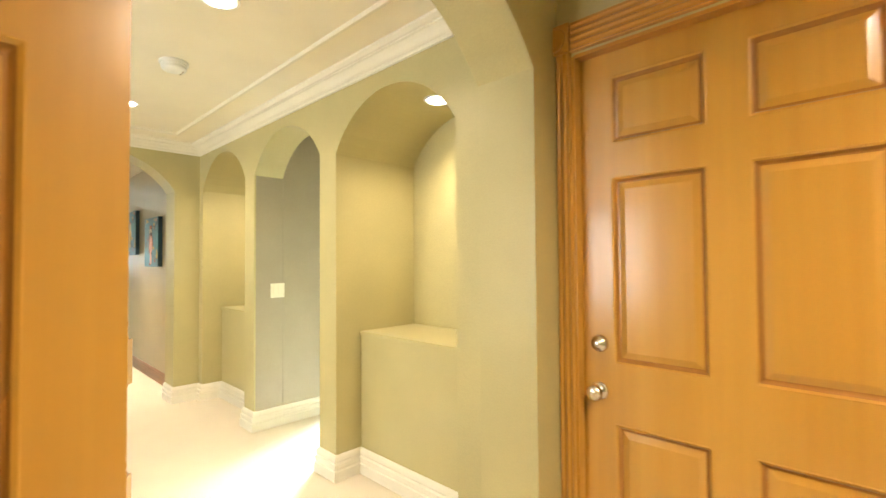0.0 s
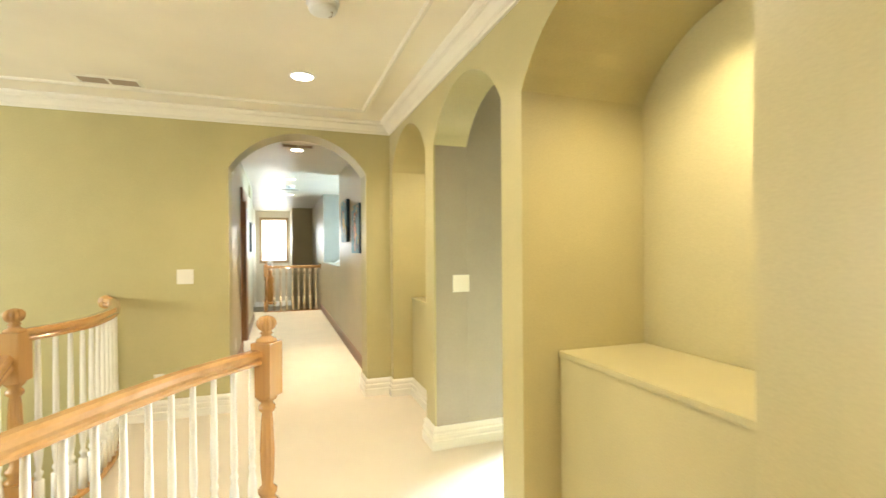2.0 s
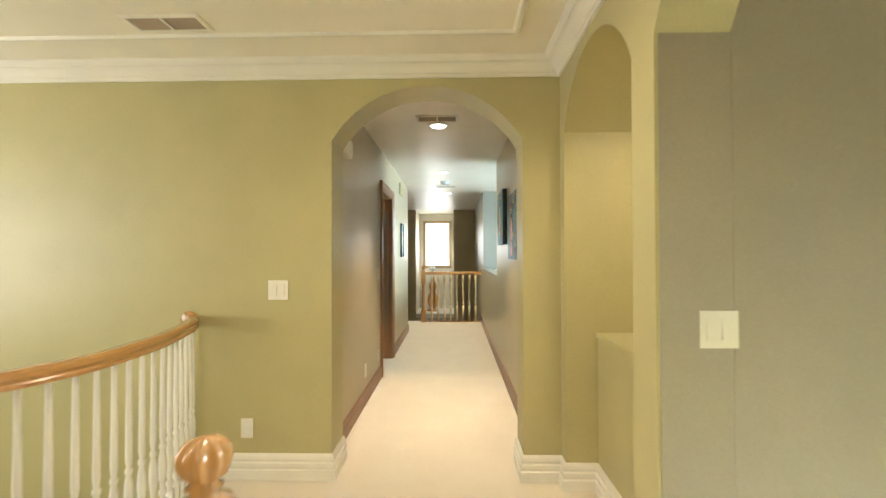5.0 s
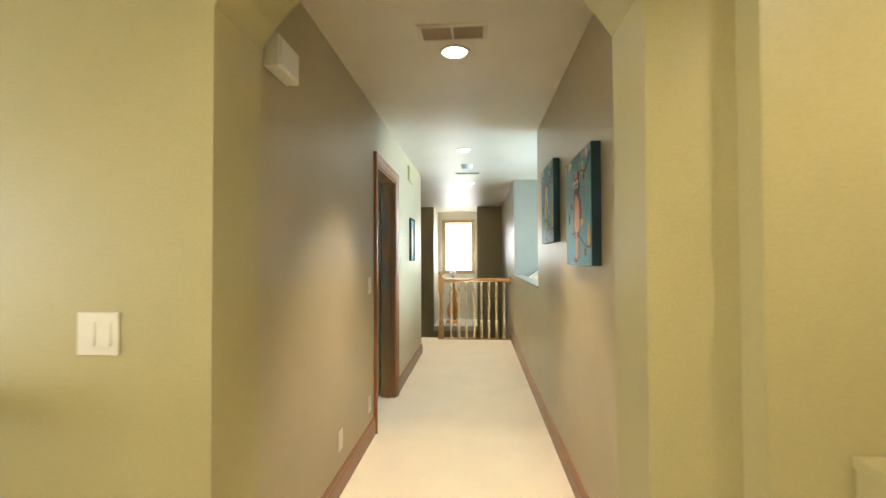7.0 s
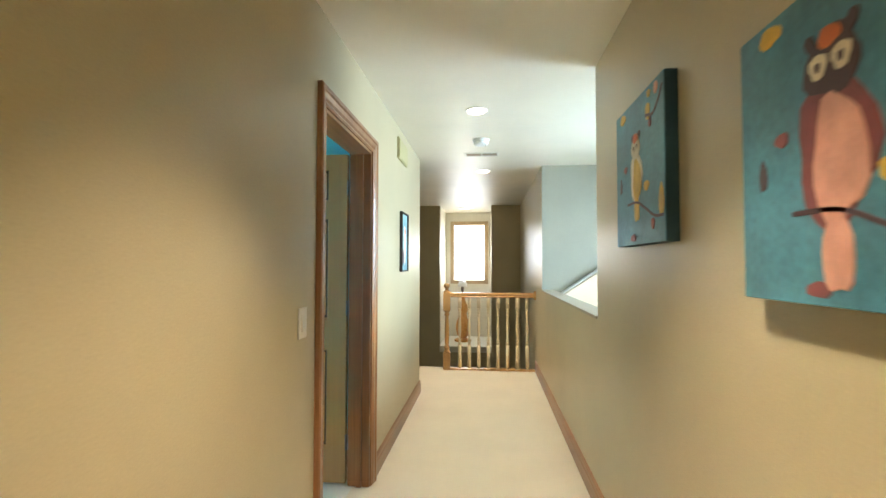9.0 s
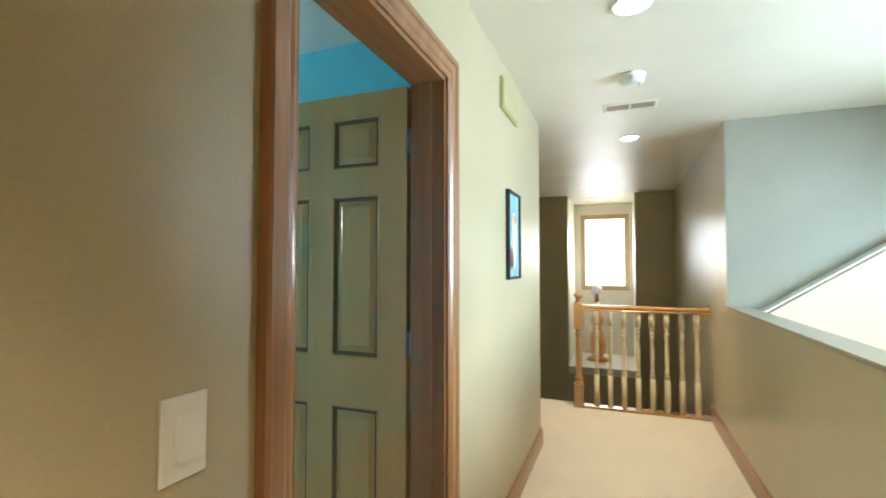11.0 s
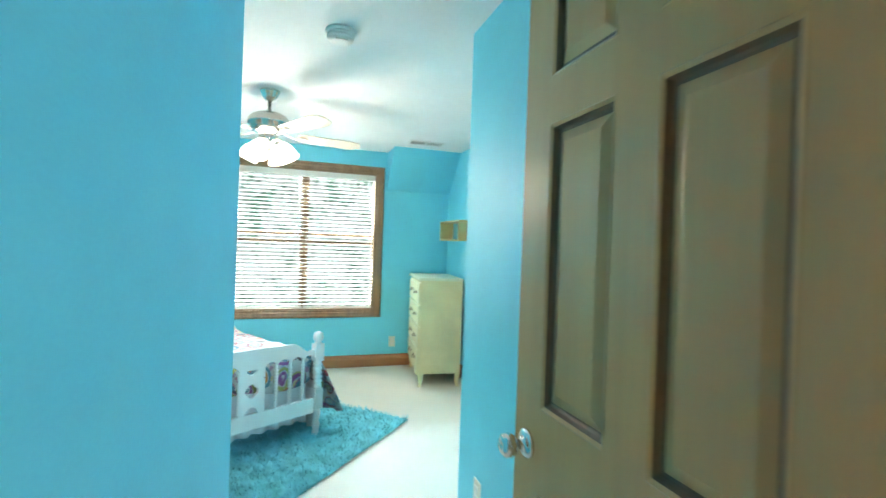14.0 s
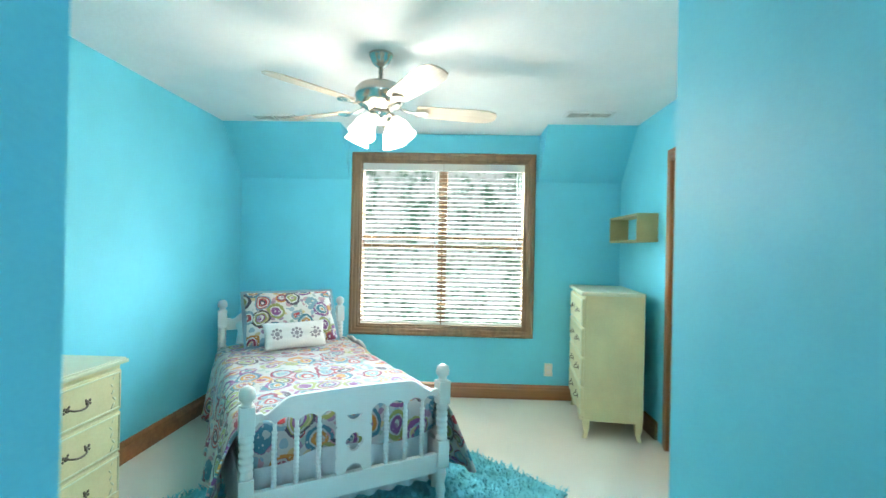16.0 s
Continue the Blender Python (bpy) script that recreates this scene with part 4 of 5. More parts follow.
part("print_figure", blot(bmesh.new(), -0.05, -0.13, 0.04, 0.06, -0.0145, 14, 2), BRN, t)

# ---------------------------------------------------------------- far stairhead rail
t = thing("stairhead_rail", "honey oak rail on turned cream balusters across the stairhead", "railing")
RXF = -9.86
part("handrail", sweep(bmesh.new(), [(RXF, 1.70, 0.925), (RXF, 2.80, 0.925)], RAIL), OAK, t)
part("shoe_rail", B(RXF - 0.04, 1.70, 0.001, RXF + 0.04, 2.806, 0.022, bevel=0.004), OAK, t)
part("rosette", B(RXF - 0.05, 2.800, 0.90, RXF + 0.05, 2.824, 1.01, bevel=0.008), OAK, t)


def square_baluster():
    bm = box(bmesh.new(), -0.022, -0.022, 0, 0.022, 0.022, 0.30)
    box(bm, -0.022, -0.022, 0.765, 0.022, 0.022, 0.905)
    lathe(bm, [(0.021, 0.30), (0.013, 0.308), (0.022, 0.322), (0.022, 0.334), (0.013, 0.345), (0.021, 0.358), (0.021, 0.368), (0.012, 0.38), (0.015, 0.42), (0.020, 0.48), (0.0205, 0.53), (0.016, 0.60), (0.0125, 0.655),
               (0.021, 0.668), (0.021, 0.680), (0.013, 0.692), (0.022, 0.708), (0.022, 0.722), (0.013, 0.735), (0.020, 0.75), (0.021, 0.765)], 14)
    bmesh.ops.recalc_face_normals(bm, faces=bm.faces)
    me = bpy.data.meshes.new("square_baluster")
    bm.to_mesh(me)
    bm.free()
    me.materials.append(BALTAN)
    return me


SQ = square_baluster()
for k in range(8):
    b = new("baluster", SQ)
    b.parent = t
    b.location = (RXF, 1.86 + 0.122 * k, 0.02)
newel(RXF, 1.695, 0, 0, 1.10, 0.09, "honey oak newel post at the head of the far stairs")
for i in range(7):
    tagged(part("stair_step", B(-10.0 - 0.27 * (i + 1), 0.2, -0.178 * (i + 2), -10.0 - 0.27 * i + 0.01, 1.60, -0.178 * (i + 1)), CARPET), "cream carpeted stair tread of the far flight", "step", "far carpeted stairs", "structure")


# ---------------------------------------------------------------- windows
GLASS = bpy.data.materials.new("window_glass")
GLASS.use_nodes = True
gb = GLASS.node_tree.nodes["Principled BSDF"]
gb.inputs["Base Color"].default_value = (0.95, 0.98, 0.98, 1)
gb.inputs["Transmission Weight"].default_value, gb.inputs["Roughness"].default_value, gb.inputs["IOR"].default_value = 1.0, 0.0, 1.02
BLIND = mat("white_blind_slat", (0.66, 0.64, 0.59), 0.4, 0.03, 10)
WINWOOD = wood("brown_window_wood", (0.16, 0.088, 0.042), (0.25, 0.145, 0.072), "z")
WINWOOD_X = wood("brown_window_wood_long", (0.16, 0.088, 0.042), (0.25, 0.145, 0.072), "x")


def pane(bm, parent):
    ob = part("pane", bm, GLASS, parent)
    ob.visible_shadow = False
    return ob


t = thing("window_bedroom", "wide double-hung double window in a brown stained wooden casing", "window", kind="structure")
part("casing", sweep(bmesh.new(), [(WX0, WY, WZ0), (WX0, WY, WZ1), (WX1, WY, WZ1), (WX1, WY, WZ0)], [(-s, q) for s, q in CASING], True, Vector((0, 1, 0))), WINWOOD, t)
WMID = (WX0 + WX1) / 2
WZM = 1.40
yb = WY - 0.06
part("mullion", B(WMID - 0.04, WY - 0.11, WZ0, WMID + 0.04, WY - 0.045, WZ1), WINWOOD, t)
part("sill", B(WX0, WY - 0.135, WZ0 - 0.012, WX1, WY + 0.004, WZ0 + 0.012, bevel=0.003), WINWOOD_X, t)
part("jamb", B(WX0 - 0.002, WY - 0.135, WZ0, WX0 + 0.014, WY + 0.002, WZ1), WINWOOD, t)
part("jamb", B(WX1 - 0.014, WY - 0.135, WZ0, WX1 + 0.002, WY + 0.002, WZ1), WINWOOD, t)
part("head", B(WX0, WY - 0.135, WZ1 - 0.014, WX1, WY + 0.002, WZ1 + 0.002), WINWOOD_X, t)
for a, b in ((WX0 + 0.014, WMID - 0.04), (WMID + 0.04, WX1 - 0.014)):
    for z0, z1, yy in ((WZ0 + 0.012, WZM + 0.02, WY - 0.075), (WZM - 0.02, WZ1 - 0.014, WY - 0.11)):
        sash = part("sash", sweep(bmesh.new(), [(a, yy, z0), (a, yy, z1), (b, yy, z1), (b, yy, z0)], [(0, -0.015), (0.045, -0.015), (0.045, 0.010), (0.035, 0.015), (0, 0.015)], True, Vector((0, 1, 0))), WINWOOD, t)
        pane(B(a + 0.04, yy - 0.003, z0 + 0.04, b - 0.04, yy + 0.003, z1 - 0.04), t)

# one blind on each half, under one valance
for a, b in ((WX0 + 0.02, WMID - 0.006), (WMID + 0.006, WX1 - 0.02)):
    t = thing("window_blind", "white horizontal slatted blind lowered and open", "blind", group="bedroom window blinds")
    part("valance", B(a - 0.004, WY - 0.035, WZ1 - 0.075, b + 0.004, WY + 0.008, WZ1 - 0.012, bevel=0.004), BLIND, t)
    sl = B(0, -0.022, -0.0012, b - a, 0.022, 0.0012)
    me = bpy.data.meshes.new("slat")
    sl.to_mesh(me)
    sl.free()
    me.materials.append(BLIND)
    z = WZ1 - 0.10
    while z > WZ0 + 0.05:
        s = new("slat", me)
        s.parent = t
        s.matrix_local = pose(a, WY - 0.016, z, -10, 0, 0)
        z -= 0.0405
    part("bottom_rail", B(a, WY - 0.034, WZ0 + 0.018, b, WY - 0.002, WZ0 + 0.036, bevel=0.003), BLIND, t)
    for k in (0.12, 0.5, 0.88):
        x = a + (b - a) * k
        part("ladder_tape", B(x - 0.0015, WY + 0.004, WZ0 + 0.03, x + 0.0015, WY + 0.006, WZ1 - 0.08), BLIND, t)
    part("tilt_wand", lathe(bmesh.new(), [(0.004, 1.35), (0.004, WZ1 - 0.08)], 8, a + 0.06, WY + 0.014), WPLASTIC, t)

TANW = wood("tan_window_wood", (0.46, 0.33, 0.19), (0.58, 0.44, 0.27), "z")
t = thing("window_alcove", "tall stair window with a drawn white blind in an oak casing", "window", kind="structure")
AX = -13.8
part("casing", sweep(bmesh.new(), [(AX, 1.42, 0.93), (AX, 2.23, 0.93), (AX, 2.23, 2.27), (AX, 1.42, 2.27)], CASING, True, Vector((1, 0, 0))), TANW, t)
pane(B(AX - 0.10, 1.42, 0.93, AX - 0.094, 2.23, 2.27), t)
part("meeting_rail", B(AX - 0.12, 1.42, 1.58, AX - 0.09, 2.23, 1.62), TANW, t)
bl = thing("roller_blind", "white translucent pull-down blind over the stair window, daylight put in as glow", "blind")
# Emission stands in for the daylight coming through the drawn fabric.
SHADE = glow("daylight_glow_fabric", (0.98, 0.98, 0.96), 3.6)
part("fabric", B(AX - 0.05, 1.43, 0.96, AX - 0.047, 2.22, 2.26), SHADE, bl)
part("bottom_bar", B(AX - 0.056, 1.43, 0.945, AX - 0.04, 2.22, 0.96), WHITEP, bl)
# carved figure and lamp by the far window
t = thing("wooden_sculpture", "bulbous carved honey wood sculpture standing in the alcove", "sculpture", pose(-13.2, 1.72, -0.19))
FIG = wood("figured_honey_wood", (0.62, 0.24, 0.04), (0.80, 0.42, 0.12), "z")
bm = lathe(bmesh.new(), [(0.06, 0.055), (0.11, 0.12), (0.145, 0.24), (0.135, 0.36), (0.085, 0.48), (0.075, 0.55), (0.105, 0.63), (0.095, 0.72), (0.05, 0.80), (0.045, 0.86), (0.06, 0.90), (0.03, 0.95)], 28, flute=0.16, nfl=6, z_lo=0.1, z_hi=0.75)
part("figure", bm, FIG, t, smooth=True)
part("plinth", lathe(bmesh.new(), [(0.17, 0), (0.17, 0.03), (0.15, 0.04), (0.13, 0.05), (0.05, 0.06)], 24), FIG, t)
t = thing("lamp_on_stand", "small lamp with a pale shade on a dark stem", "lamp", pose(-13.45, 1.70, -0.19))
part("stem", lathe(bmesh.new(), [(0.10, 0), (0.10, 0.02), (0.016, 0.03), (0.014, 0.9), (0.035, 0.92), (0.03, 1.06), (0.012, 1.10)], 16), BRONZE, t)
part("shade", lathe(bmesh.new(), [(0.10, 1.08), (0.07, 1.20)], 20), WHITEP, t)

# outdoors
GROUND = mat("lawn", (0.08, 0.12, 0.04), 0.9, 0.3, 0.5)
structure("ground", B(-400, -400, -3.2, 400, 400, -3.1), GROUND, "lawn round the house", "ground")
# Flat backdrop: lit leaves and white sky glare are put in as emission.
LEAFY = bpy.data.materials.new("emissive_distant_foliage")
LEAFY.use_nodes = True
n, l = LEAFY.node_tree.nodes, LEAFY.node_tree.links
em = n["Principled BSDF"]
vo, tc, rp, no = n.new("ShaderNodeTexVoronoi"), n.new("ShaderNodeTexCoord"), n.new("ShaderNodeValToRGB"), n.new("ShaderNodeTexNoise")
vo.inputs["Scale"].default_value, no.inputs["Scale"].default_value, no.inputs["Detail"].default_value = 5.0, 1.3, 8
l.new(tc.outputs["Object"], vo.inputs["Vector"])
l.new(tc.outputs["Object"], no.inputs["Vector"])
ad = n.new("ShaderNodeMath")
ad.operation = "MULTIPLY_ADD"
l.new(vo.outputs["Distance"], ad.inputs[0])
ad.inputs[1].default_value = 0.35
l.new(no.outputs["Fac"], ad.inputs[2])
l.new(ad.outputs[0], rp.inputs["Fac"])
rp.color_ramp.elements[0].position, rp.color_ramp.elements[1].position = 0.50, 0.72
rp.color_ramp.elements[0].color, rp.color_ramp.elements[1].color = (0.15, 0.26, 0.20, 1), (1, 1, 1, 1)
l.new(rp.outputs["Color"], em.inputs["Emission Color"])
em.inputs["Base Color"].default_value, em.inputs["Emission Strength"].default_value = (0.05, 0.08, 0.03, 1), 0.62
structure("backdrop_trees", B(-30, -14.2, -3.1, 18, -14, 12), LEAFY, "glowing backdrop sheet of distant summer foliage beyond the bedroom window", "backdrop")
structure("backdrop_trees_stair", B(-26.2, -14, -3.1, -26, 16, 12), LEAFY, "glowing backdrop sheet of distant summer foliage beyond the stair window", "backdrop")

# ---------------------------------------------------------------- bed
BM = pose(-5.967, -1.48, 0, 0, 0, 210.5)


def turned_post(x, y, h, parent):
    prof = [(0.018, 0), (0.026, 0.02), (0.02, 0.05), (0.026, 0.07), (0.026, 0.09), (0.02, 0.11), (0.03, 0.16), (0.024, 0.20)]
    bm = lathe(bmesh.new(), prof, 18, x, y)
    box(bm, x - 0.032, y - 0.032, 0.20, x + 0.032, y + 0.032, 0.34, bevel=0.004)
    rope = [(0.03, 0.34)]
    z = 0.35
    while z < h - 0.22:
        rope += [(0.031, z), (0.031, z + 0.014), (0.024, z + 0.022)]
        z += 0.03
    rope += [(0.03, z)]
    lathe(bm, rope, 18, x, y)
    box(bm, x - 0.032, y - 0.032, z, x + 0.032, y + 0.032, h - 0.085, bevel=0.004)
    lathe(bm, [(0.032, h - 0.085), (0.024, h - 0.08), (0.022, h - 0.065), (0.033, h - 0.055), (0.036, h - 0.035), (0.03, h - 0.012), (0.012, h)], 18, x, y)
    return part("post", bm, WHITEP, parent)


def scroll_rail(x0, x1, z0, zs, rise, y, thick=0.022, posts=()):
    """A board whose top swells up in the middle, with an ogee towards each end, scalloped below between the posts."""
    bm = bmesh.new()
    n = 120 if posts else 40
    f, b = [], []
    for i in range(n + 1):
        t = i / n
        e = min(t, 1 - t)
        s = max(0.0, min(1.0, (e - 0.04) / 0.14))
        top = zs + rise * (s * s * (3 - 2 * s)) + 0.25 * rise * math.sin(math.pi * t)
        if e < 0.04:
            top = zs + 0.012
        x = x0 + (x1 - x0) * t
        low = z0
        for p, q in zip(posts, posts[1:]):
            if p < x < q and (p, q) != (-0.085, 0.085):
                low = z0 + 0.034 * math.sin(math.pi * (x - p) / (q - p)) ** 0.6
        f.append((bm.verts.new((x, y - thick / 2, low)), bm.verts.new((x, y - thick / 2, top))))
        b.append((bm.verts.new((x, y + thick / 2, low)), bm.verts.new((x, y + thick / 2, top))))
    for i in range(n):
        bm.faces.new((f[i][0], f[i + 1][0], f[i + 1][1], f[i][1]))
        bm.faces.new((b[i][0], b[i][1], b[i + 1][1], b[i + 1][0]))
        bm.faces.new((f[i][1], f[i + 1][1], b[i + 1][1], b[i][1]))
        bm.faces.new((f[i][0], b[i][0], b[i + 1][0], f[i + 1][0]))
    for q in (0, n):
        bm.faces.new((f[q][0], f[q][1], b[q][1], b[q][0]))
    return bm


def clover_board(x0, x1, z0, z1, y, thick=0.02):
    """The middle splat, pierced by a quatrefoil and two half rounds."""
    bm = bmesh.new()
    cx, cz = (x0 + x1) / 2, (z0 + z1) / 2
    seg = 48
    inner = []
    for k in range(seg):
        a = 2 * math.pi * k / seg
        r = 0.030 + 0.013 * abs(math.cos(2 * a)) ** 0.6
        inner.append((cx + r * math.cos(a), cz + r * math.sin(a)))
    w, h = (x1 - x0) / 2, 0.075
    outer = []
    for k in range(seg):
        a = 2 * math.pi * k / seg
        c, s = math.cos(a), math.sin(a)
        q = min(w / abs(c) if abs(c) > 1e-6 else 9, h / abs(s) if abs(s) > 1e-6 else 9)
        outer.append((cx + q * c, cz + q * s))
    F = [[bm.verts.new((x, y + d, z)) for x, z in ring] for d in (-thick / 2, thick / 2) for ring in (inner, outer)]
    for k in range(seg):
        j = (k + 1) % seg
        bm.faces.new((F[0][k], F[1][k], F[1][j], F[0][j]))
        bm.faces.new((F[2][k], F[2][j], F[3][j], F[3][k]))
        bm.faces.new((F[0][k], F[0][j], F[2][j], F[2][k]))
    # above and below: strips with a half-round bite
    for top in (True, False):
        base = cz + h if top else cz - h
        end = z1 if top else z0
        n, pts = 16, []
        for i in range(n + 1):
            t = i / n
            x = x0 + (x1 - x0) * t
            d = abs(x - cx)
            bite = math.sqrt(max(0, 0.04 ** 2 - d * d))
            pts.append((x, end - bite if top else end + bite))
        for (xa, za), (xb, zb) in zip(pts, pts[1:]):
            for dd in (-thick / 2, thick / 2):
                bm.faces.new([bm.verts.new(q) for q in ((xa, y + dd, base), (xb, y + dd, base), (xb, y + dd, zb), (xa, y + dd, za))])
            bm.faces.new([bm.verts.new(q) for q in ((xa, y - thick / 2, za), (xb, y - thick / 2, zb), (xb, y + thick / 2, zb), (xa, y + thick / 2, za))])
    bmesh.ops.remove_doubles(bm, verts=bm.verts, dist=1e-5)
    return bm


bed = thing("bed", "white painted wooden single bed with turned posts and a pierced footboard", "bed", BM)
HW = 0.475
for x in (-HW, HW):
    turned_post(x, 0, 0.735, bed)
    turned_post(x, 1.93, 0.90, bed)
part("foot_top_rail", scroll_rail(-HW + 0.03, HW - 0.03, 0.548, 0.60, 0.062, 0, 0.022, (-0.445, -0.36, -0.265, -0.165, -0.085, 0.085, 0.165, 0.265, 0.36, 0.445)), WHITEP, bed)
part("foot_low_rail", B(-HW + 0.03, -0.014, 0.175, HW - 0.03, 0.014, 0.275, bevel=0.004), WHITEP, bed)
part("pierced_splat", clover_board(-0.085, 0.085, 0.275, 0.558, 0), WHITEP, bed)
for x in (-0.36, -0.265, -0.165, 0.165, 0.265, 0.36):
    prof = [(0.009, 0.27)]
    z = 0.28
    while z < 0.53:
        prof += [(0.0125, z), (0.0125, z + 0.010), (0.0085, z + 0.015)]
        z += 0.021
    prof.append((0.009, 0.562))
    part("spindle", lathe(bmesh.new(), prof, 12, x, 0), WHITEP, bed)
part("head_top_rail", scroll_rail(-HW + 0.03, HW - 0.03, 0.66, 0.74, 0.07, 1.93), WHITEP, bed)
part("head_low_rail", B(-HW + 0.03, 1.918, 0.30, HW - 0.03, 1.942, 0.40), WHITEP, bed)
part("side_rail", B(-HW - 0.012, 0.02, 0.20, -HW + 0.012, 1.91, 0.32), WHITEP, bed)
part("side_rail", B(HW - 0.012, 0.02, 0.20, HW + 0.012, 1.91, 0.32), WHITEP, bed)
t = thing("mattress", "white mattress and box spring mostly under the bedding", "mattress", BM)
part("box_spring", B(-HW + 0.03, 0.10, 0.22, HW - 0.03, 1.90, 0.36, bevel=0.02), WHITEP, t)
part("pad", B(-HW + 0.03, 0.09, 0.36, HW - 0.03, 1.90, 0.535, bevel=0.03), WHITEP, t)

# bedding pattern: round medallions in ringed colours on a pale ground


def quilt_mat(name, ground, scale):
    m = bpy.data.materials.new(name)
    m.use_nodes = True
    n, l = m.node_tree.nodes, m.node_tree.links
    b = n["Principled BSDF"]
    b.inputs["Roughness"].default_value, b.inputs["Sheen Weight"].default_value = 0.85, 0.2
    tc = n.new("ShaderNodeTexCoord")
    nz = n.new("ShaderNodeTexNoise")
    nz.inputs["Scale"].default_value, nz.inputs["Detail"].default_value = 9, 3
    l.new(tc.outputs["UV"], nz.inputs["Vector"])
    mixv = n.new("ShaderNodeMix")
    mixv.data_type = "VECTOR"
    mixv.inputs["Factor"].default_value = 0.06
    l.new(tc.outputs["UV"], mixv.inputs["A"])
    l.new(nz.outputs["Color"], mixv.inputs["B"])
    vo = n.new("ShaderNodeTexVoronoi")
    vo.inputs["Scale"].default_value, vo.inputs["Randomness"].default_value = scale, 0.75
    l.new(mixv.outputs["Result"], vo.inputs["Vector"])
    rings = n.new("ShaderNodeMath")
    rings.operation = "SINE"
    mul = n.new("ShaderNodeMath")
    mul.operation = "MULTIPLY"
    mul.inputs[1].default_value = 30.0
    l.new(vo.outputs["Distance"], mul.inputs[0])
    l.new(mul.outputs[0], rings.inputs[0])
    gt = n.new("ShaderNodeMath")
    gt.operation = "GREATER_THAN"
    gt.inputs[1].default_value = -0.55
    l.new(rings.outputs[0], gt.inputs[0])
    inside = n.new("ShaderNodeMath")
    inside.operation = "LESS_THAN"
    inside.inputs[1].default_value = 0.60
    l.new(vo.outputs["Distance"], inside.inputs[0])
    fac = n.new("ShaderNodeMath")
    fac.operation = "MULTIPLY"
    l.new(gt.outputs[0], fac.inputs[0])
    l.new(inside.outputs[0], fac.inputs[1])
    sep = n.new("ShaderNodeSeparateColor")
    l.new(vo.outputs["Color"], sep.inputs["Color"])
    rp = n.new("ShaderNodeValToRGB")
    rp.color_ramp.interpolation = "CONSTANT"
    cols = [(0.24, 0.03, 0.07), (0.46, 0.20, 0.04), (0.05, 0.17, 0.23), (0.20, 0.06, 0.20), (0.26, 0.28, 0.09), (0.06, 0.045, 0.07), (0.38, 0.035, 0.045), (0.18, 0.30, 0.36)]
    while len(rp.color_ramp.elements) < len(cols):
        rp.color_ramp.elements.new(0.5)
    for i, c in enumerate(cols):
        rp.color_ramp.elements[i].position, rp.color_ramp.elements[i].color = i / len(cols), (*c, 1)
    addr = n.new("ShaderNodeMath")
    addr.operation = "MULTIPLY_ADD"
    addr.inputs[1].default_value = 0.6
    l.new(vo.outputs["Distance"], addr.inputs[0])
    l.new(sep.outputs["Red"], addr.inputs[2])
    fr = n.new("ShaderNodeMath")
    fr.operation = "FRACT"
    l.new(addr.outputs[0], fr.inputs[0])
    l.new(fr.outputs[0], rp.inputs["Fac"])
    v2 = n.new("ShaderNodeTexVoronoi")
    v2.inputs["Scale"].default_value = scale * 6
    l.new(mixv.outputs["Result"], v2.inputs["Vector"])
    dots = n.new("ShaderNodeMath")
    dots.operation = "GREATER_THAN"
    dots.inputs[1].default_value = 0.22
    l.new(v2.outputs["Distance"], dots.inputs[0])
    f2 = n.new("ShaderNodeMath")
    f2.operation = "MULTIPLY"
    l.new(fac.outputs[0], f2.inputs[0])
    l.new(dots.outputs[0], f2.inputs[1])
    v3 = n.new("ShaderNodeTexVoronoi")
    v3.inputs["Scale"].default_value = scale * 2.6
    l.new(mixv.outputs["Result"], v3.inputs["Vector"])
    small = n.new("ShaderNodeMath")
    small.operation = "LESS_THAN"
    small.inputs[1].default_value = 0.42
    l.new(v3.outputs["Distance"], small.inputs[0])
    sep3 = n.new("ShaderNodeSeparateColor")
    l.new(v3.outputs["Color"], sep3.inputs["Color"])
    rp3 = n.new("ShaderNodeValToRGB")
    rp3.color_ramp.interpolation = "CONSTANT"
    pale = [(0.20, 0.32, 0.27), (0.42, 0.16, 0.22), (0.16, 0.30, 0.40), (0.52, 0.36, 0.12), (0.22, 0.08, 0.20)]
    while len(rp3.color_ramp.elements) < len(pale):
        rp3.color_ramp.elements.new(0.5)
    for i, c in enumerate(pale):
        rp3.color_ramp.elements[i].position, rp3.color_ramp.elements[i].color = i / len(pale), (*c, 1)
    l.new(sep3.outputs["Green"], rp3.inputs["Fac"])
    half = n.new("ShaderNodeMath")
    half.operation = "MULTIPLY"
    half.inputs[1].default_value = 0.75
    l.new(small.outputs[0], half.inputs[0])
    m0 = n.new("ShaderNodeMix")
    m0.data_type = "RGBA"
    m0.inputs["A"].default_value = (*ground, 1)
    l.new(half.outputs[0], m0.inputs["Factor"])
    l.new(rp3.outputs["Color"], m0.inputs["B"])
    mx = n.new("ShaderNodeMix")
    mx.data_type = "RGBA"
    l.new(m0.outputs["Result"], mx.inputs["A"])
    l.new(f2.outputs[0], mx.inputs["Factor"])
    l.new(rp.outputs["Color"], mx.inputs["B"])
    l.new(mx.outputs["Result"], b.inputs["Base Color"])
    nb = n.new("ShaderNodeTexNoise")
    nb.inputs["Scale"].default_value = 60
    l.new(tc.outputs["UV"], nb.inputs["Vector"])
    bp = n.new("ShaderNodeBump")
    bp.inputs["Strength"].default_value, bp.inputs["Distance"].default_value = 0.3, 0.004
    l.new(nb.outputs["Fac"], bp.inputs["Height"])
    l.new(bp.outputs["Normal"], b.inputs["Normal"])
    return m


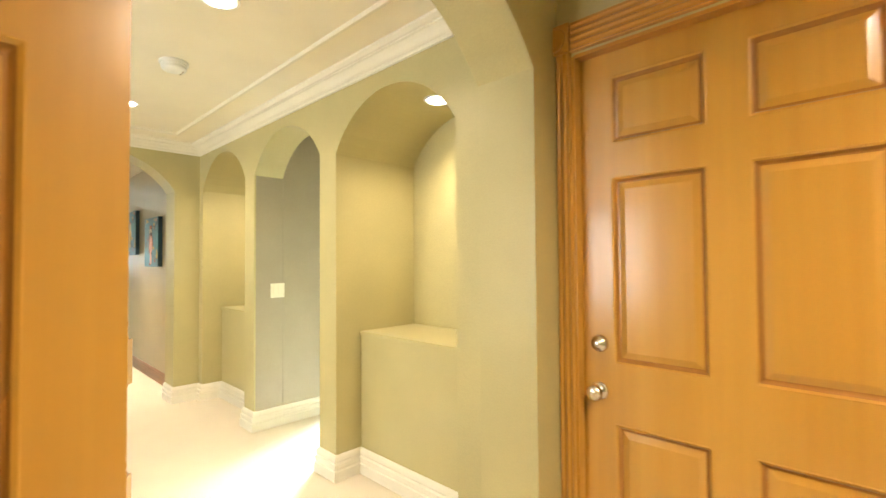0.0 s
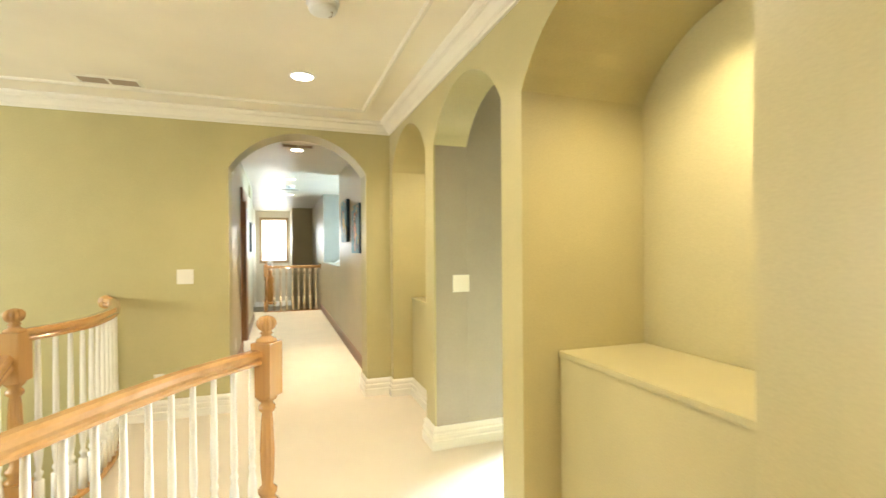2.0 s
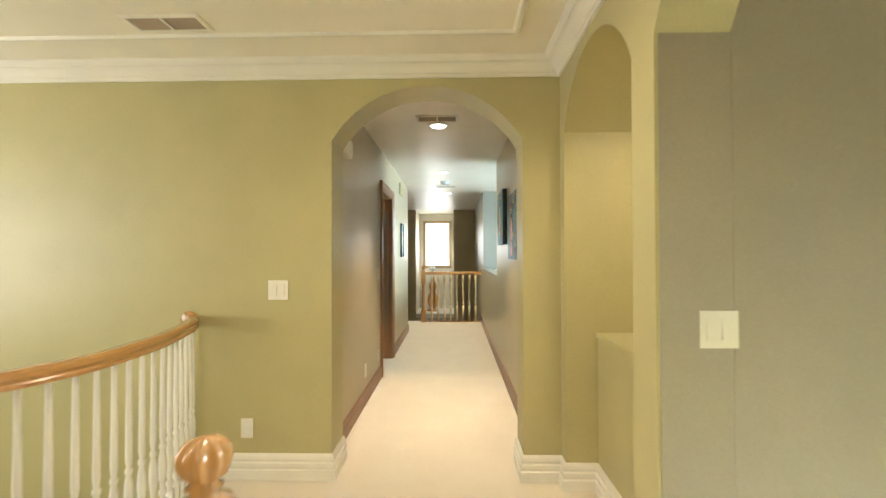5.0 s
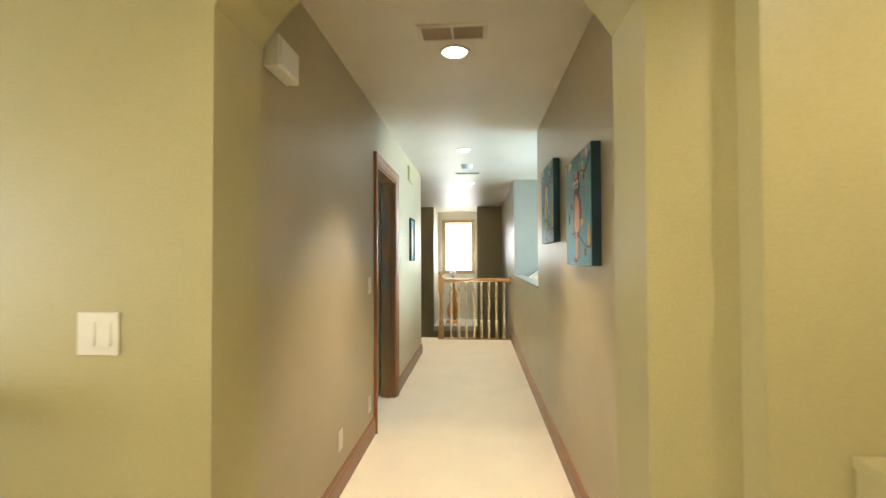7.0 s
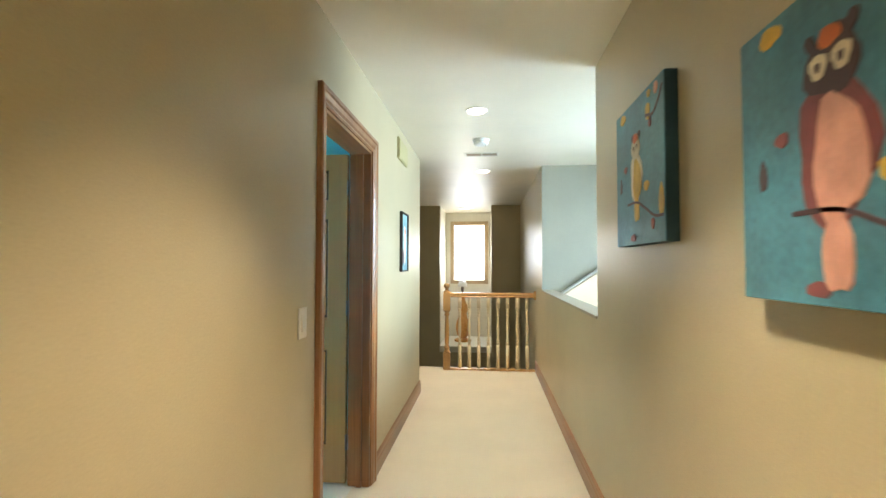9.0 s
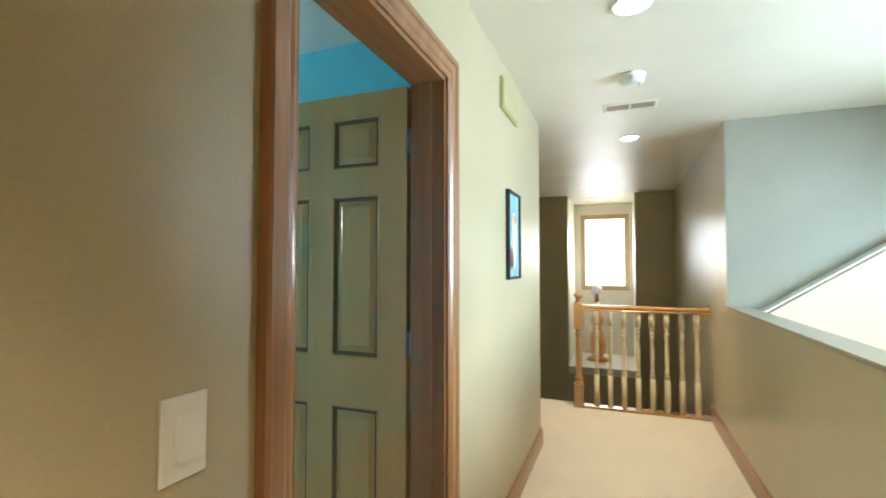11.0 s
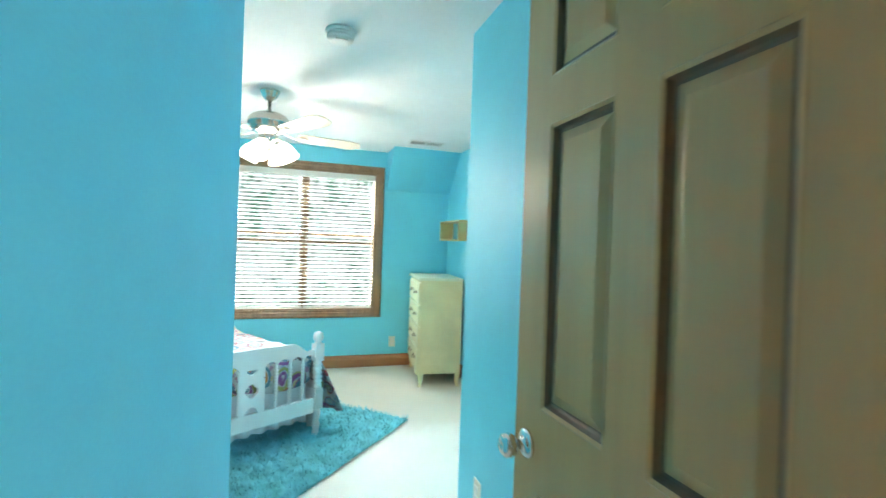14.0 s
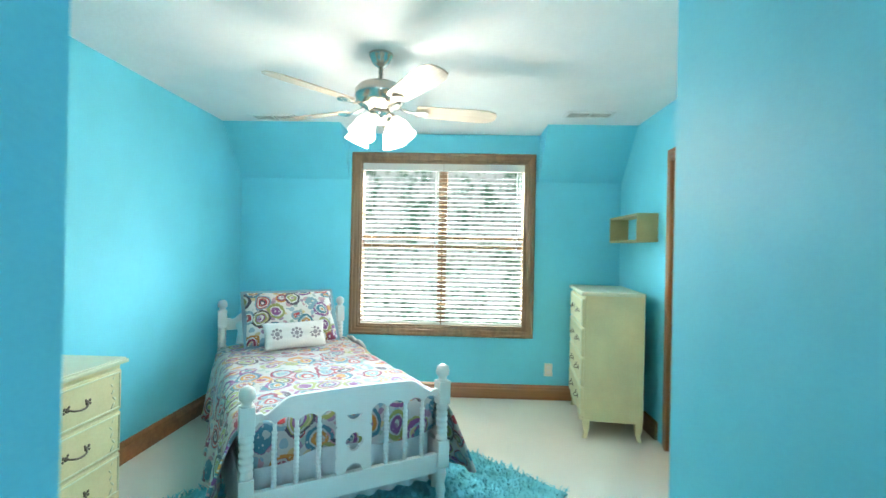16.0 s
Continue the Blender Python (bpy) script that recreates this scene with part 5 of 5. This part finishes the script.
QUILT = quilt_mat("paisley_quilt", (0.44, 0.44, 0.43), 8.6)
QUILT_P = quilt_mat("paisley_pillow", (0.66, 0.65, 0.62), 8.6)
SHEET = mat("pale_skirt_cloth", (0.66, 0.72, 0.74), 0.9, 0.05, 8, 0.3, 90)
LINEN = mat("white_linen", (0.80, 0.79, 0.76), 0.9, 0.04, 8, 0.3, 120)


def grid_cloth(name, nu, nv, fn, material, parent, thick=0.012):
    bm = bmesh.new()
    uv = bm.loops.layers.uv.new("uv")
    vs, us = {}, {}
    for i in range(nu + 1):
        for j in range(nv + 1):
            p, c = fn(i / nu, j / nv)
            vs[i, j] = bm.verts.new(p)
            us[vs[i, j]] = c
    for i in range(nu):
        for j in range(nv):
            f = bm.faces.new((vs[i, j], vs[i + 1, j], vs[i + 1, j + 1], vs[i, j + 1]))
            f.smooth = True
            for lp in f.loops:
                lp[uv].uv = us[lp.vert]
    me = bpy.data.meshes.new(name)
    bm.to_mesh(me)
    bm.free()
    me.materials.append(material)
    ob = new(name, me)
    ob.parent = parent
    md = ob.modifiers.new("thick", "SOLIDIFY")
    md.thickness, md.offset = thick, 1
    return ob


def quilt_fn(u, v):
    """u across the bed with both overhangs, v from foot to head."""
    half, drop = HW + 0.015, 0.47
    total = 2 * half + 2 * drop
    s = u * total - drop - half
    y = 0.045 + v * 1.725
    wob = 0.012 * math.sin(9 * v + 3) * math.sin(5 * u) + noise.noise((u * 9, v * 12, 0)) * 0.014
    edge = max(0.0, abs(s) - half)
    sag = 0.03 * noise.noise((v * 9, 3.3 if s > 0 else 7.7, 1))
    r = 0.05
    if abs(s) <= half:
        x, z = s, 0.565 + wob - 0.02 * (abs(s) / half) ** 6
    else:
        fl = edge / drop
        x = math.copysign(half + r * (1 - math.exp(-edge / r)) * 0.7 + fl * (0.045 + 0.03 * math.sin(v * 34 + (0 if s > 0 else 2)) + sag), s)
        z = 0.545 - edge * (1 - 0.25 * math.exp(-edge / 0.03)) + wob
        flare = fl * math.exp(-v * 9)
        x += math.copysign(0.085 * flare, s)
        y -= 0.11 * flare
        z += 0.10 * flare
    if v < 0.03:
        z -= 0.02
    return Vector((x, y, z)), (s * 1.0, y)


t = thing("quilt", "white quilt printed with multicoloured paisley medallions, hanging over the bed", "quilt", BM)
grid_cloth("cover", 72, 72, quilt_fn, QUILT, t)


def foot_drop(u, v):
    x = (u * 2 - 1) * (HW - 0.02)
    z = 0.57 - v * (0.20 + 0.022 * math.sin(u * 9 + 1))
    y = 0.050 - 0.012 * math.sin(math.pi * min(1, v * 2)) + 0.008 * math.sin(u * 26) * v
    return Vector((x, y, z)), (x, -v * 0.18)


grid_cloth("foot_fall", 40, 10, foot_drop, QUILT, t)
# turned-back white corner near the head
def fold_fn(u, v):
    x = HW + 0.03 + 0.10 * u
    return Vector((x, 1.45 + 0.36 * v, 0.56 - 0.30 * u * u + 0.01 * math.sin(12 * v))), (u, v)
grid_cloth("turned_back_corner", 12, 12, fold_fn, LINEN, t, 0.02)


def ruffle(x0, y0, x1, y1, z0, z1, n=90, amp=0.018):
    def fn(u, v):
        x, y = x0 + (x1 - x0) * u, y0 + (y1 - y0) * u
        d = Vector((y1 - y0, x0 - x1, 0)).normalized()
        k = amp * (1 - v) * math.sin(u * (abs(x1 - x0) + abs(y1 - y0)) * 60)
        return Vector((x, y, z0 + (z1 - z0) * v)) + d * k, (u, v)
    return fn


t = thing("bed_skirt", "pale ruffled cotton bed skirt hanging round the mattress", "bed skirt", BM)
grid_cloth("foot_ruffle", 120, 6, ruffle(-HW + 0.04, 0.085, HW - 0.04, 0.085, 0.10, 0.40), SHEET, t, 0.004)
for s in (-1, 1):
    grid_cloth("side_ruffle", 200, 6, ruffle(s * (HW + 0.03), 0.05, s * (HW + 0.03), 1.88, 0.03, 0.36), LINEN, t, 0.004)


def pillow(name, label, m, w, h, d, material, flange=0.0):
    t = thing(name, label, "pillow", m)
    bm = bmesh.new()
    uv = bm.loops.layers.uv.new("uv")
    n = 22
    g = {}
    for sgn in (1, -1):
        for i in range(n + 1):
            for j in range(n + 1):
                a, b = 2 * i / n - 1, 2 * j / n - 1
                puff = (max(0, 1 - abs(a) ** 2.6) * max(0, 1 - abs(b) ** 2.6)) ** 0.55
                pull = 1 - 0.06 * (1 - abs(a)) * abs(b) ** 4
                pull2 = 1 - 0.06 * (1 - abs(b)) * abs(a) ** 4
                z = sgn * d / 2 * puff + 0.006 * noise.noise((a * 3, b * 3, sgn * 2))
                g[sgn, i, j] = bm.verts.new((a * w / 2 * pull2, b * h / 2 * pull, z if puff > 0 else 0))
        for i in range(n):
            for j in range(n):
                f = bm.faces.new([g[sgn, i, j], g[sgn, i + 1, j], g[sgn, i + 1, j + 1], g[sgn, i, j + 1]])
                f.smooth = True
                for lp in f.loops:
                    lp[uv].uv = (lp.vert.co.x, lp.vert.co.y + (0 if sgn > 0 else 3))
    bmesh.ops.remove_doubles(bm, verts=bm.verts, dist=1e-4)
    part("case", bm, material, t)
    if flange:
        bm = bmesh.new()
        sweep(bm, [(-w / 2, -h / 2, 0), (w / 2, -h / 2, 0), (w / 2, h / 2, 0), (-w / 2, h / 2, 0)], [(-flange, -0.004), (0.01, -0.004), (0.01, 0.004), (-flange, 0.004)], True)
        part("flange", bm, material, t)
    return t


pl = pillow("sham_pillow", "large paisley print pillow leaning on the headboard", BM @ pose(0.02, 1.74, 0.765, 58, 0, 3), 0.72, 0.46, 0.17, QUILT_P, 0.035)
pl = pillow("white_pillow", "white sleeping pillow lying behind the sham", BM @ pose(-0.06, 1.80, 0.66, 20, 0, -2), 0.66, 0.36, 0.14, LINEN)
pl = pillow("lumbar_pillow", "small white lumbar pillow with three embroidered grey medallions", BM @ pose(0.0, 1.46, 0.67, 62, 0, 4), 0.46, 0.21, 0.10, LINEN)
GREYT = mat("grey_embroidery", (0.30, 0.27, 0.30), 0.9, 0.2, 30)
for k in (-0.14, 0.0, 0.14):
    bm = bmesh.new()
    for i in range(8):
        a = 2 * math.pi * i / 8
        bmesh.ops.create_circle(bm, cap_ends=True, segments=10, radius=0.011, matrix=Matrix.Translation((k + 0.034 * math.cos(a), 0.034 * math.sin(a), 0.052 - 0.008 * (abs(k) > 0))))
    bmesh.ops.create_circle(bm, cap_ends=True, segments=14, radius=0.018, matrix=Matrix.Translation((k, 0, 0.053 - 0.008 * (abs(k) > 0))))
    geo = bmesh.ops.extrude_face_region(bm, geom=list(bm.faces))
    bmesh.ops.translate(bm, verts=[v for v in geo["geom"] if isinstance(v, bmesh.types.BMVert)], vec=(0, 0, 0.002))
    part("medallion", bm, GREYT, pl)

# ---------------------------------------------------------------- rug
RUGM = pose(-7.07, -1.85, 0.001, 0, 0, 48)
t = thing("shag_rug", "aqua long-pile shag rug lying askew under the bed", "rug", RUGM)
RUGC = mat("aqua_shag", (0.20, 0.60, 0.68), 0.95, 0.25, 9, spec=0.1)
part("backing", B(0, -1.40, 0, 1.95, 0, 0.012), RUGC, t)
rng = random.Random(5)
vv, ff = [], []
for k in range(15000):
    x, y = rng.uniform(-0.01, 1.96), rng.uniform(-1.41, 0.01)
    a, ln, lean = rng.uniform(0, 6.283), rng.uniform(0.022, 0.042), rng.uniform(0.008, 0.035)
    wx, wy = 0.0045 * math.cos(a + 1.57), 0.0045 * math.sin(a + 1.57)
    mx_, my_ = x + lean * 0.5 * math.cos(a), y + lean * 0.5 * math.sin(a)
    i = len(vv)
    vv += [(x - wx, y - wy, 0.008), (x + wx, y + wy, 0.008), (mx_ + wx, my_ + wy, ln * 0.75), (mx_ - wx, my_ - wy, ln * 0.75), (x + lean * 1.3 * math.cos(a), y + lean * 1.3 * math.sin(a), ln)]
    ff += [(i, i + 1, i + 2, i + 3), (i + 3, i + 2, i + 4)]
me = bpy.data.meshes.new("shag")
me.from_pydata(vv, [], ff)
me.materials.append(RUGC)
ob = tagged(new("shag", me), kind="stuff")
ob.parent = t

# ---------------------------------------------------------------- dressers


def pull(parent, m, w=0.10):
    bm = sweep(bmesh.new(), smooth_path([(-w / 2, 0, 0), (-w * 0.3, -0.018, -0.008), (0, -0.022, -0.012), (w * 0.3, -0.018, -0.008), (w / 2, 0, 0)]), [(0.004 * math.cos(a), 0.004 * math.sin(a)) for a in [k * math.pi / 3 for k in range(6)]])
    for s in (-1, 1):
        for dx, dz, r in ((0, 0, 0.011), (0.014, 0.008, 0.007), (0.016, -0.007, 0.006), (-0.008, 0.012, 0.006)):
            c = bmesh.ops.create_uvsphere(bm, u_segments=8, v_segments=5, radius=r)
            bmesh.ops.transform(bm, matrix=Matrix.Translation((s * (w / 2 + dx), 0, dz)) @ Matrix.Diagonal((1, 0.4, 1, 1)), verts=c["verts"])
    ob = part("drawer_pull", bm, BRONZE, parent, "dark bronze scrolled pull", smooth=True)
    ob.matrix_local = m
    return ob


def chest(name, label, m, w, d, h, rows, leg, pulls):
    """A chest; local x along the front, front at y = 0 facing -y, back at y = d."""
    t = thing(name, label, "dresser", m)
    top_t = 0.026
    part("carcass", B(0.008, 0.014, leg, w - 0.008, d, h - top_t, bevel=0.006), CHESTC, t)
    bm = B(-0.012, -0.014, h - top_t, w + 0.012, d, h - top_t * 0.35, bevel=0.006)
    box(bm, -0.004, -0.006, h - top_t * 0.35, w + 0.004, d, h, bevel=0.004)
    part("top", bm, CHESTTOP, t)
    for x, y in ((0.03, 0.035), (w - 0.03, 0.035), (0.03, d - 0.03), (w - 0.03, d - 0.03)):
        bm = bmesh.new()
        rings = []
        for z, r, off in ((leg + 0.02, 0.026, 0), (leg * 0.75, 0.024, 0), (leg * 0.35, 0.016, 0.003), (0.012, 0.013, -0.004), (0.0, 0.016, -0.008)):
            sx = -1 if x < w / 2 else 1
            sy = -1 if y < d / 2 else 1
            rings.append([bm.verts.new((x - sx * off + a * r, y - sy * off + b * r, z)) for a, b in ((-1, -1), (1, -1), (1, 1), (-1, 1))])
        for a, b in zip(rings, rings[1:]):
            for k in range(4):
                bm.faces.new((a[k], a[(k + 1) % 4], b[(k + 1) % 4], b[k]))
        bm.faces.new(rings[0])
        bm.faces.new(rings[-1])
        part("leg", bm, CHESTC, t)
    bm = bmesh.new()
    n = 24
    prev = None
    for i in range(n + 1):
        x = 0.05 + (w - 0.1) * i / n
        z = leg - 0.035 + 0.025 * math.cos(4 * math.pi * i / n)
        cur = [bm.verts.new(q) for q in ((x, 0.012, leg + 0.01), (x, 0.012, z), (x, 0.03, z), (x, 0.03, leg + 0.01))]
        if prev:
            for k in range(4):
                bm.faces.new((prev[k], prev[(k + 1) % 4], cur[(k + 1) % 4], cur[k]))
        else:
            bm.faces.new(cur)
        prev = cur
    bm.faces.new(prev)
    part("apron", bm, CHESTC, t)
    z0 = leg + 0.02
    hh = (h - top_t - 0.02 - z0) / rows
    for r in range(rows):
        za, zb = z0 + hh * r + 0.005, z0 + hh * (r + 1) - 0.005
        bm = B(0.022, -0.004, za, w - 0.022, 0.016, zb, bevel=0.007)
        dr = part("drawer_front", bm, CHESTC, t)
        bm = bmesh.new()
        sweep(bm, [(0.034, -0.004, za + 0.012), (w - 0.034, -0.004, za + 0.012), (w - 0.034, -0.004, zb - 0.012), (0.034, -0.004, zb - 0.012)], [(-0.004, 0), (0.004, 0), (0.002, 0.004), (-0.002, 0.004)], True, Vector((0, -1, 0)))
        part("moulding", bm, CHESTTOP, dr, "pale moulding line")
        for k in pulls:
            pull(dr, pose(w * k, -0.006, (za + zb) / 2))
        for k in (0.075, 0.925):
            bm = bmesh.new()
            for i in range(5):
                c = bmesh.ops.create_uvsphere(bm, u_segments=8, v_segments=5, radius=0.010 - 0.001 * i)
                bmesh.ops.transform(bm, matrix=Matrix.Translation((w * k + 0.008 * math.sin(i * 1.7), -0.005, za + 0.03 + (zb - za - 0.06) * i / 4)) @ pose(0, 0, 0, 0, 40 * (-1) ** i, 0) @ Matrix.Diagonal((0.6, 0.3, 1.6, 1)), verts=c["verts"])
            part("carved_spray", bm, CHESTTOP, dr, "carved leaf spray", smooth=True)
    return t


chest("tall_dresser", "cream-yellow painted tall chest of drawers on tapered legs by the closet", pose(-7.452, -3.41, 0, 0, 0, 82.7), 0.775, 0.425, 1.052, 4, 0.125, (0.30, 0.70))
chest("low_dresser", "cream-yellow painted low dresser with dark scrolled pulls against the wall", pose(-4.885, -0.42, 0, 0, 0, -90), 1.00, 0.43, 0.80, 3, 0.15, (0.27, 0.73))

# wall shelf: one open box
SHELFP = mat("olive_tan_shelf_paint", (0.42, 0.36, 0.17), 0.45, 0.08, 8)
t = thing("wall_shelf", "small olive-tan wooden box shelf fixed to the aqua wall", "shelf")
x0, x1, y0, y1, z0, z1 = RX + 0.002, RX + 0.155, -3.30, -2.70, 1.425, 1.635
part("board_low", B(x0, y0, z0, x1, y1, z0 + 0.014), SHELFP, t)
part("board_top", B(x0, y0, z1 - 0.014, x1, y1, z1), SHELFP, t)
for y in (y0, y1 - 0.014):
    part("upright", B(x0, y, z0 + 0.014, x1, y + 0.014, z1 - 0.014), SHELFP, t)

# ---------------------------------------------------------------- ceiling fan
FX, FY = -6.003, -1.788
fan = thing("ceiling_fan", "brushed nickel five-blade ceiling fan with four lit frosted glass shades", "ceiling fan", pose(FX, FY, HB))
FANW = wood("pale_washed_blade", (0.50, 0.40, 0.30), (0.66, 0.56, 0.46), "x", 0.4, 0.2, 1.6)
part("canopy", lathe(bmesh.new(), [(0.066, 0), (0.066, -0.012), (0.060, -0.016), (0.052, -0.04), (0.040, -0.055), (0.022, -0.068), (0.016, -0.07)], 28), NICKEL, fan)
part("down_rod", lathe(bmesh.new(), [(0.013, -0.06), (0.013, -0.15), (0.022, -0.155), (0.022, -0.165)], 16), NICKEL, fan)
part("motor_housing", lathe(bmesh.new(), [(0.03, -0.15), (0.08, -0.158), (0.115, -0.175), (0.135, -0.20), (0.138, -0.235), (0.130, -0.245), (0.130, -0.262), (0.105, -0.285), (0.07, -0.295), (0.06, -0.31)], 36), NICKEL, fan)
part("switch_cup", lathe(bmesh.new(), [(0.058, -0.305), (0.062, -0.32), (0.055, -0.355), (0.04, -0.375), (0.012, -0.385)], 24), NICKEL, fan)
for k in range(5):
    wa = 50 + 72 * k
    bm = bmesh.new()
    pts = [(0.20, 0.048), (0.24, 0.058), (0.50, 0.070), (0.60, 0.068), (0.645, 0.050), (0.66, 0.02)]
    up_ = [bm.verts.new((x, y, 0.003)) for x, y in pts] + [bm.verts.new((x, -y, 0.003)) for x, y in pts[::-1]]
    lo_ = [bm.verts.new((v.co.x, v.co.y, -0.003)) for v in up_]
    bm.faces.new(up_)
    bm.faces.new(lo_[::-1])
    for i in range(len(up_)):
        j = (i + 1) % len(up_)
        bm.faces.new((up_[i], lo_[i], lo_[j], up_[j]))
    ob = part("blade", bm, FANW, fan, "pale washed wood blade")
    ob.matrix_local = pose(0, 0, -0.293, 0, 0, wa) @ pose(0, 0, 0, -12, 0, 0)
    bm = bmesh.new()
    sweep(bm, smooth_path([(0.09, 0, -0.275), (0.13, 0, -0.292), (0.17, 0, -0.302), (0.215, 0, -0.298)]), [(-0.016, -0.003), (0.016, -0.003), (0.016, 0.003), (-0.016, 0.003)])
    c = bmesh.ops.create_circle(bm, cap_ends=True, segments=18, radius=0.036, matrix=Matrix.Translation((0.235, 0, -0.300)))
    geo = bmesh.ops.extrude_face_region(bm, geom=[f for f in bm.faces if len(f.verts) == 18])
    bmesh.ops.translate(bm, verts=[v for v in geo["geom"] if isinstance(v, bmesh.types.BMVert)], vec=(0, 0, -0.005))
    ob = part("blade_iron", bm, NICKEL, fan)
    ob.matrix_local = pose(0, 0, 0, 0, 0, wa)
FROST = glow("lit_frosted_glass", (1.0, 0.95, 0.86), 5.0)
for k in range(4):
    a = 45 + 90 * k + 20
    arm = part("lamp_arm", sweep(bmesh.new(), smooth_path([(0.03, 0, -0.345), (0.07, 0, -0.335), (0.095, 0, -0.35), (0.10, 0, -0.365)]), [(0.008 * math.cos(q), 0.008 * math.sin(q)) for q in [i * math.pi / 4 for i in range(8)]]), NICKEL, fan)
    arm.matrix_local = pose(0, 0, 0, 0, 0, a)
    sh = part("glass_shade", lathe(bmesh.new(), [(0.024, 0), (0.030, -0.012), (0.048, -0.038), (0.058, -0.070), (0.060, -0.095), (0.072, -0.118), (0.068, -0.119), (0.02, -0.10)], 24), FROST, fan, "lit frosted tulip shade")
    sh.matrix_local = pose(0, 0, 0, 0, 0, a) @ pose(0.10, 0, -0.362, 0, -28, 0)
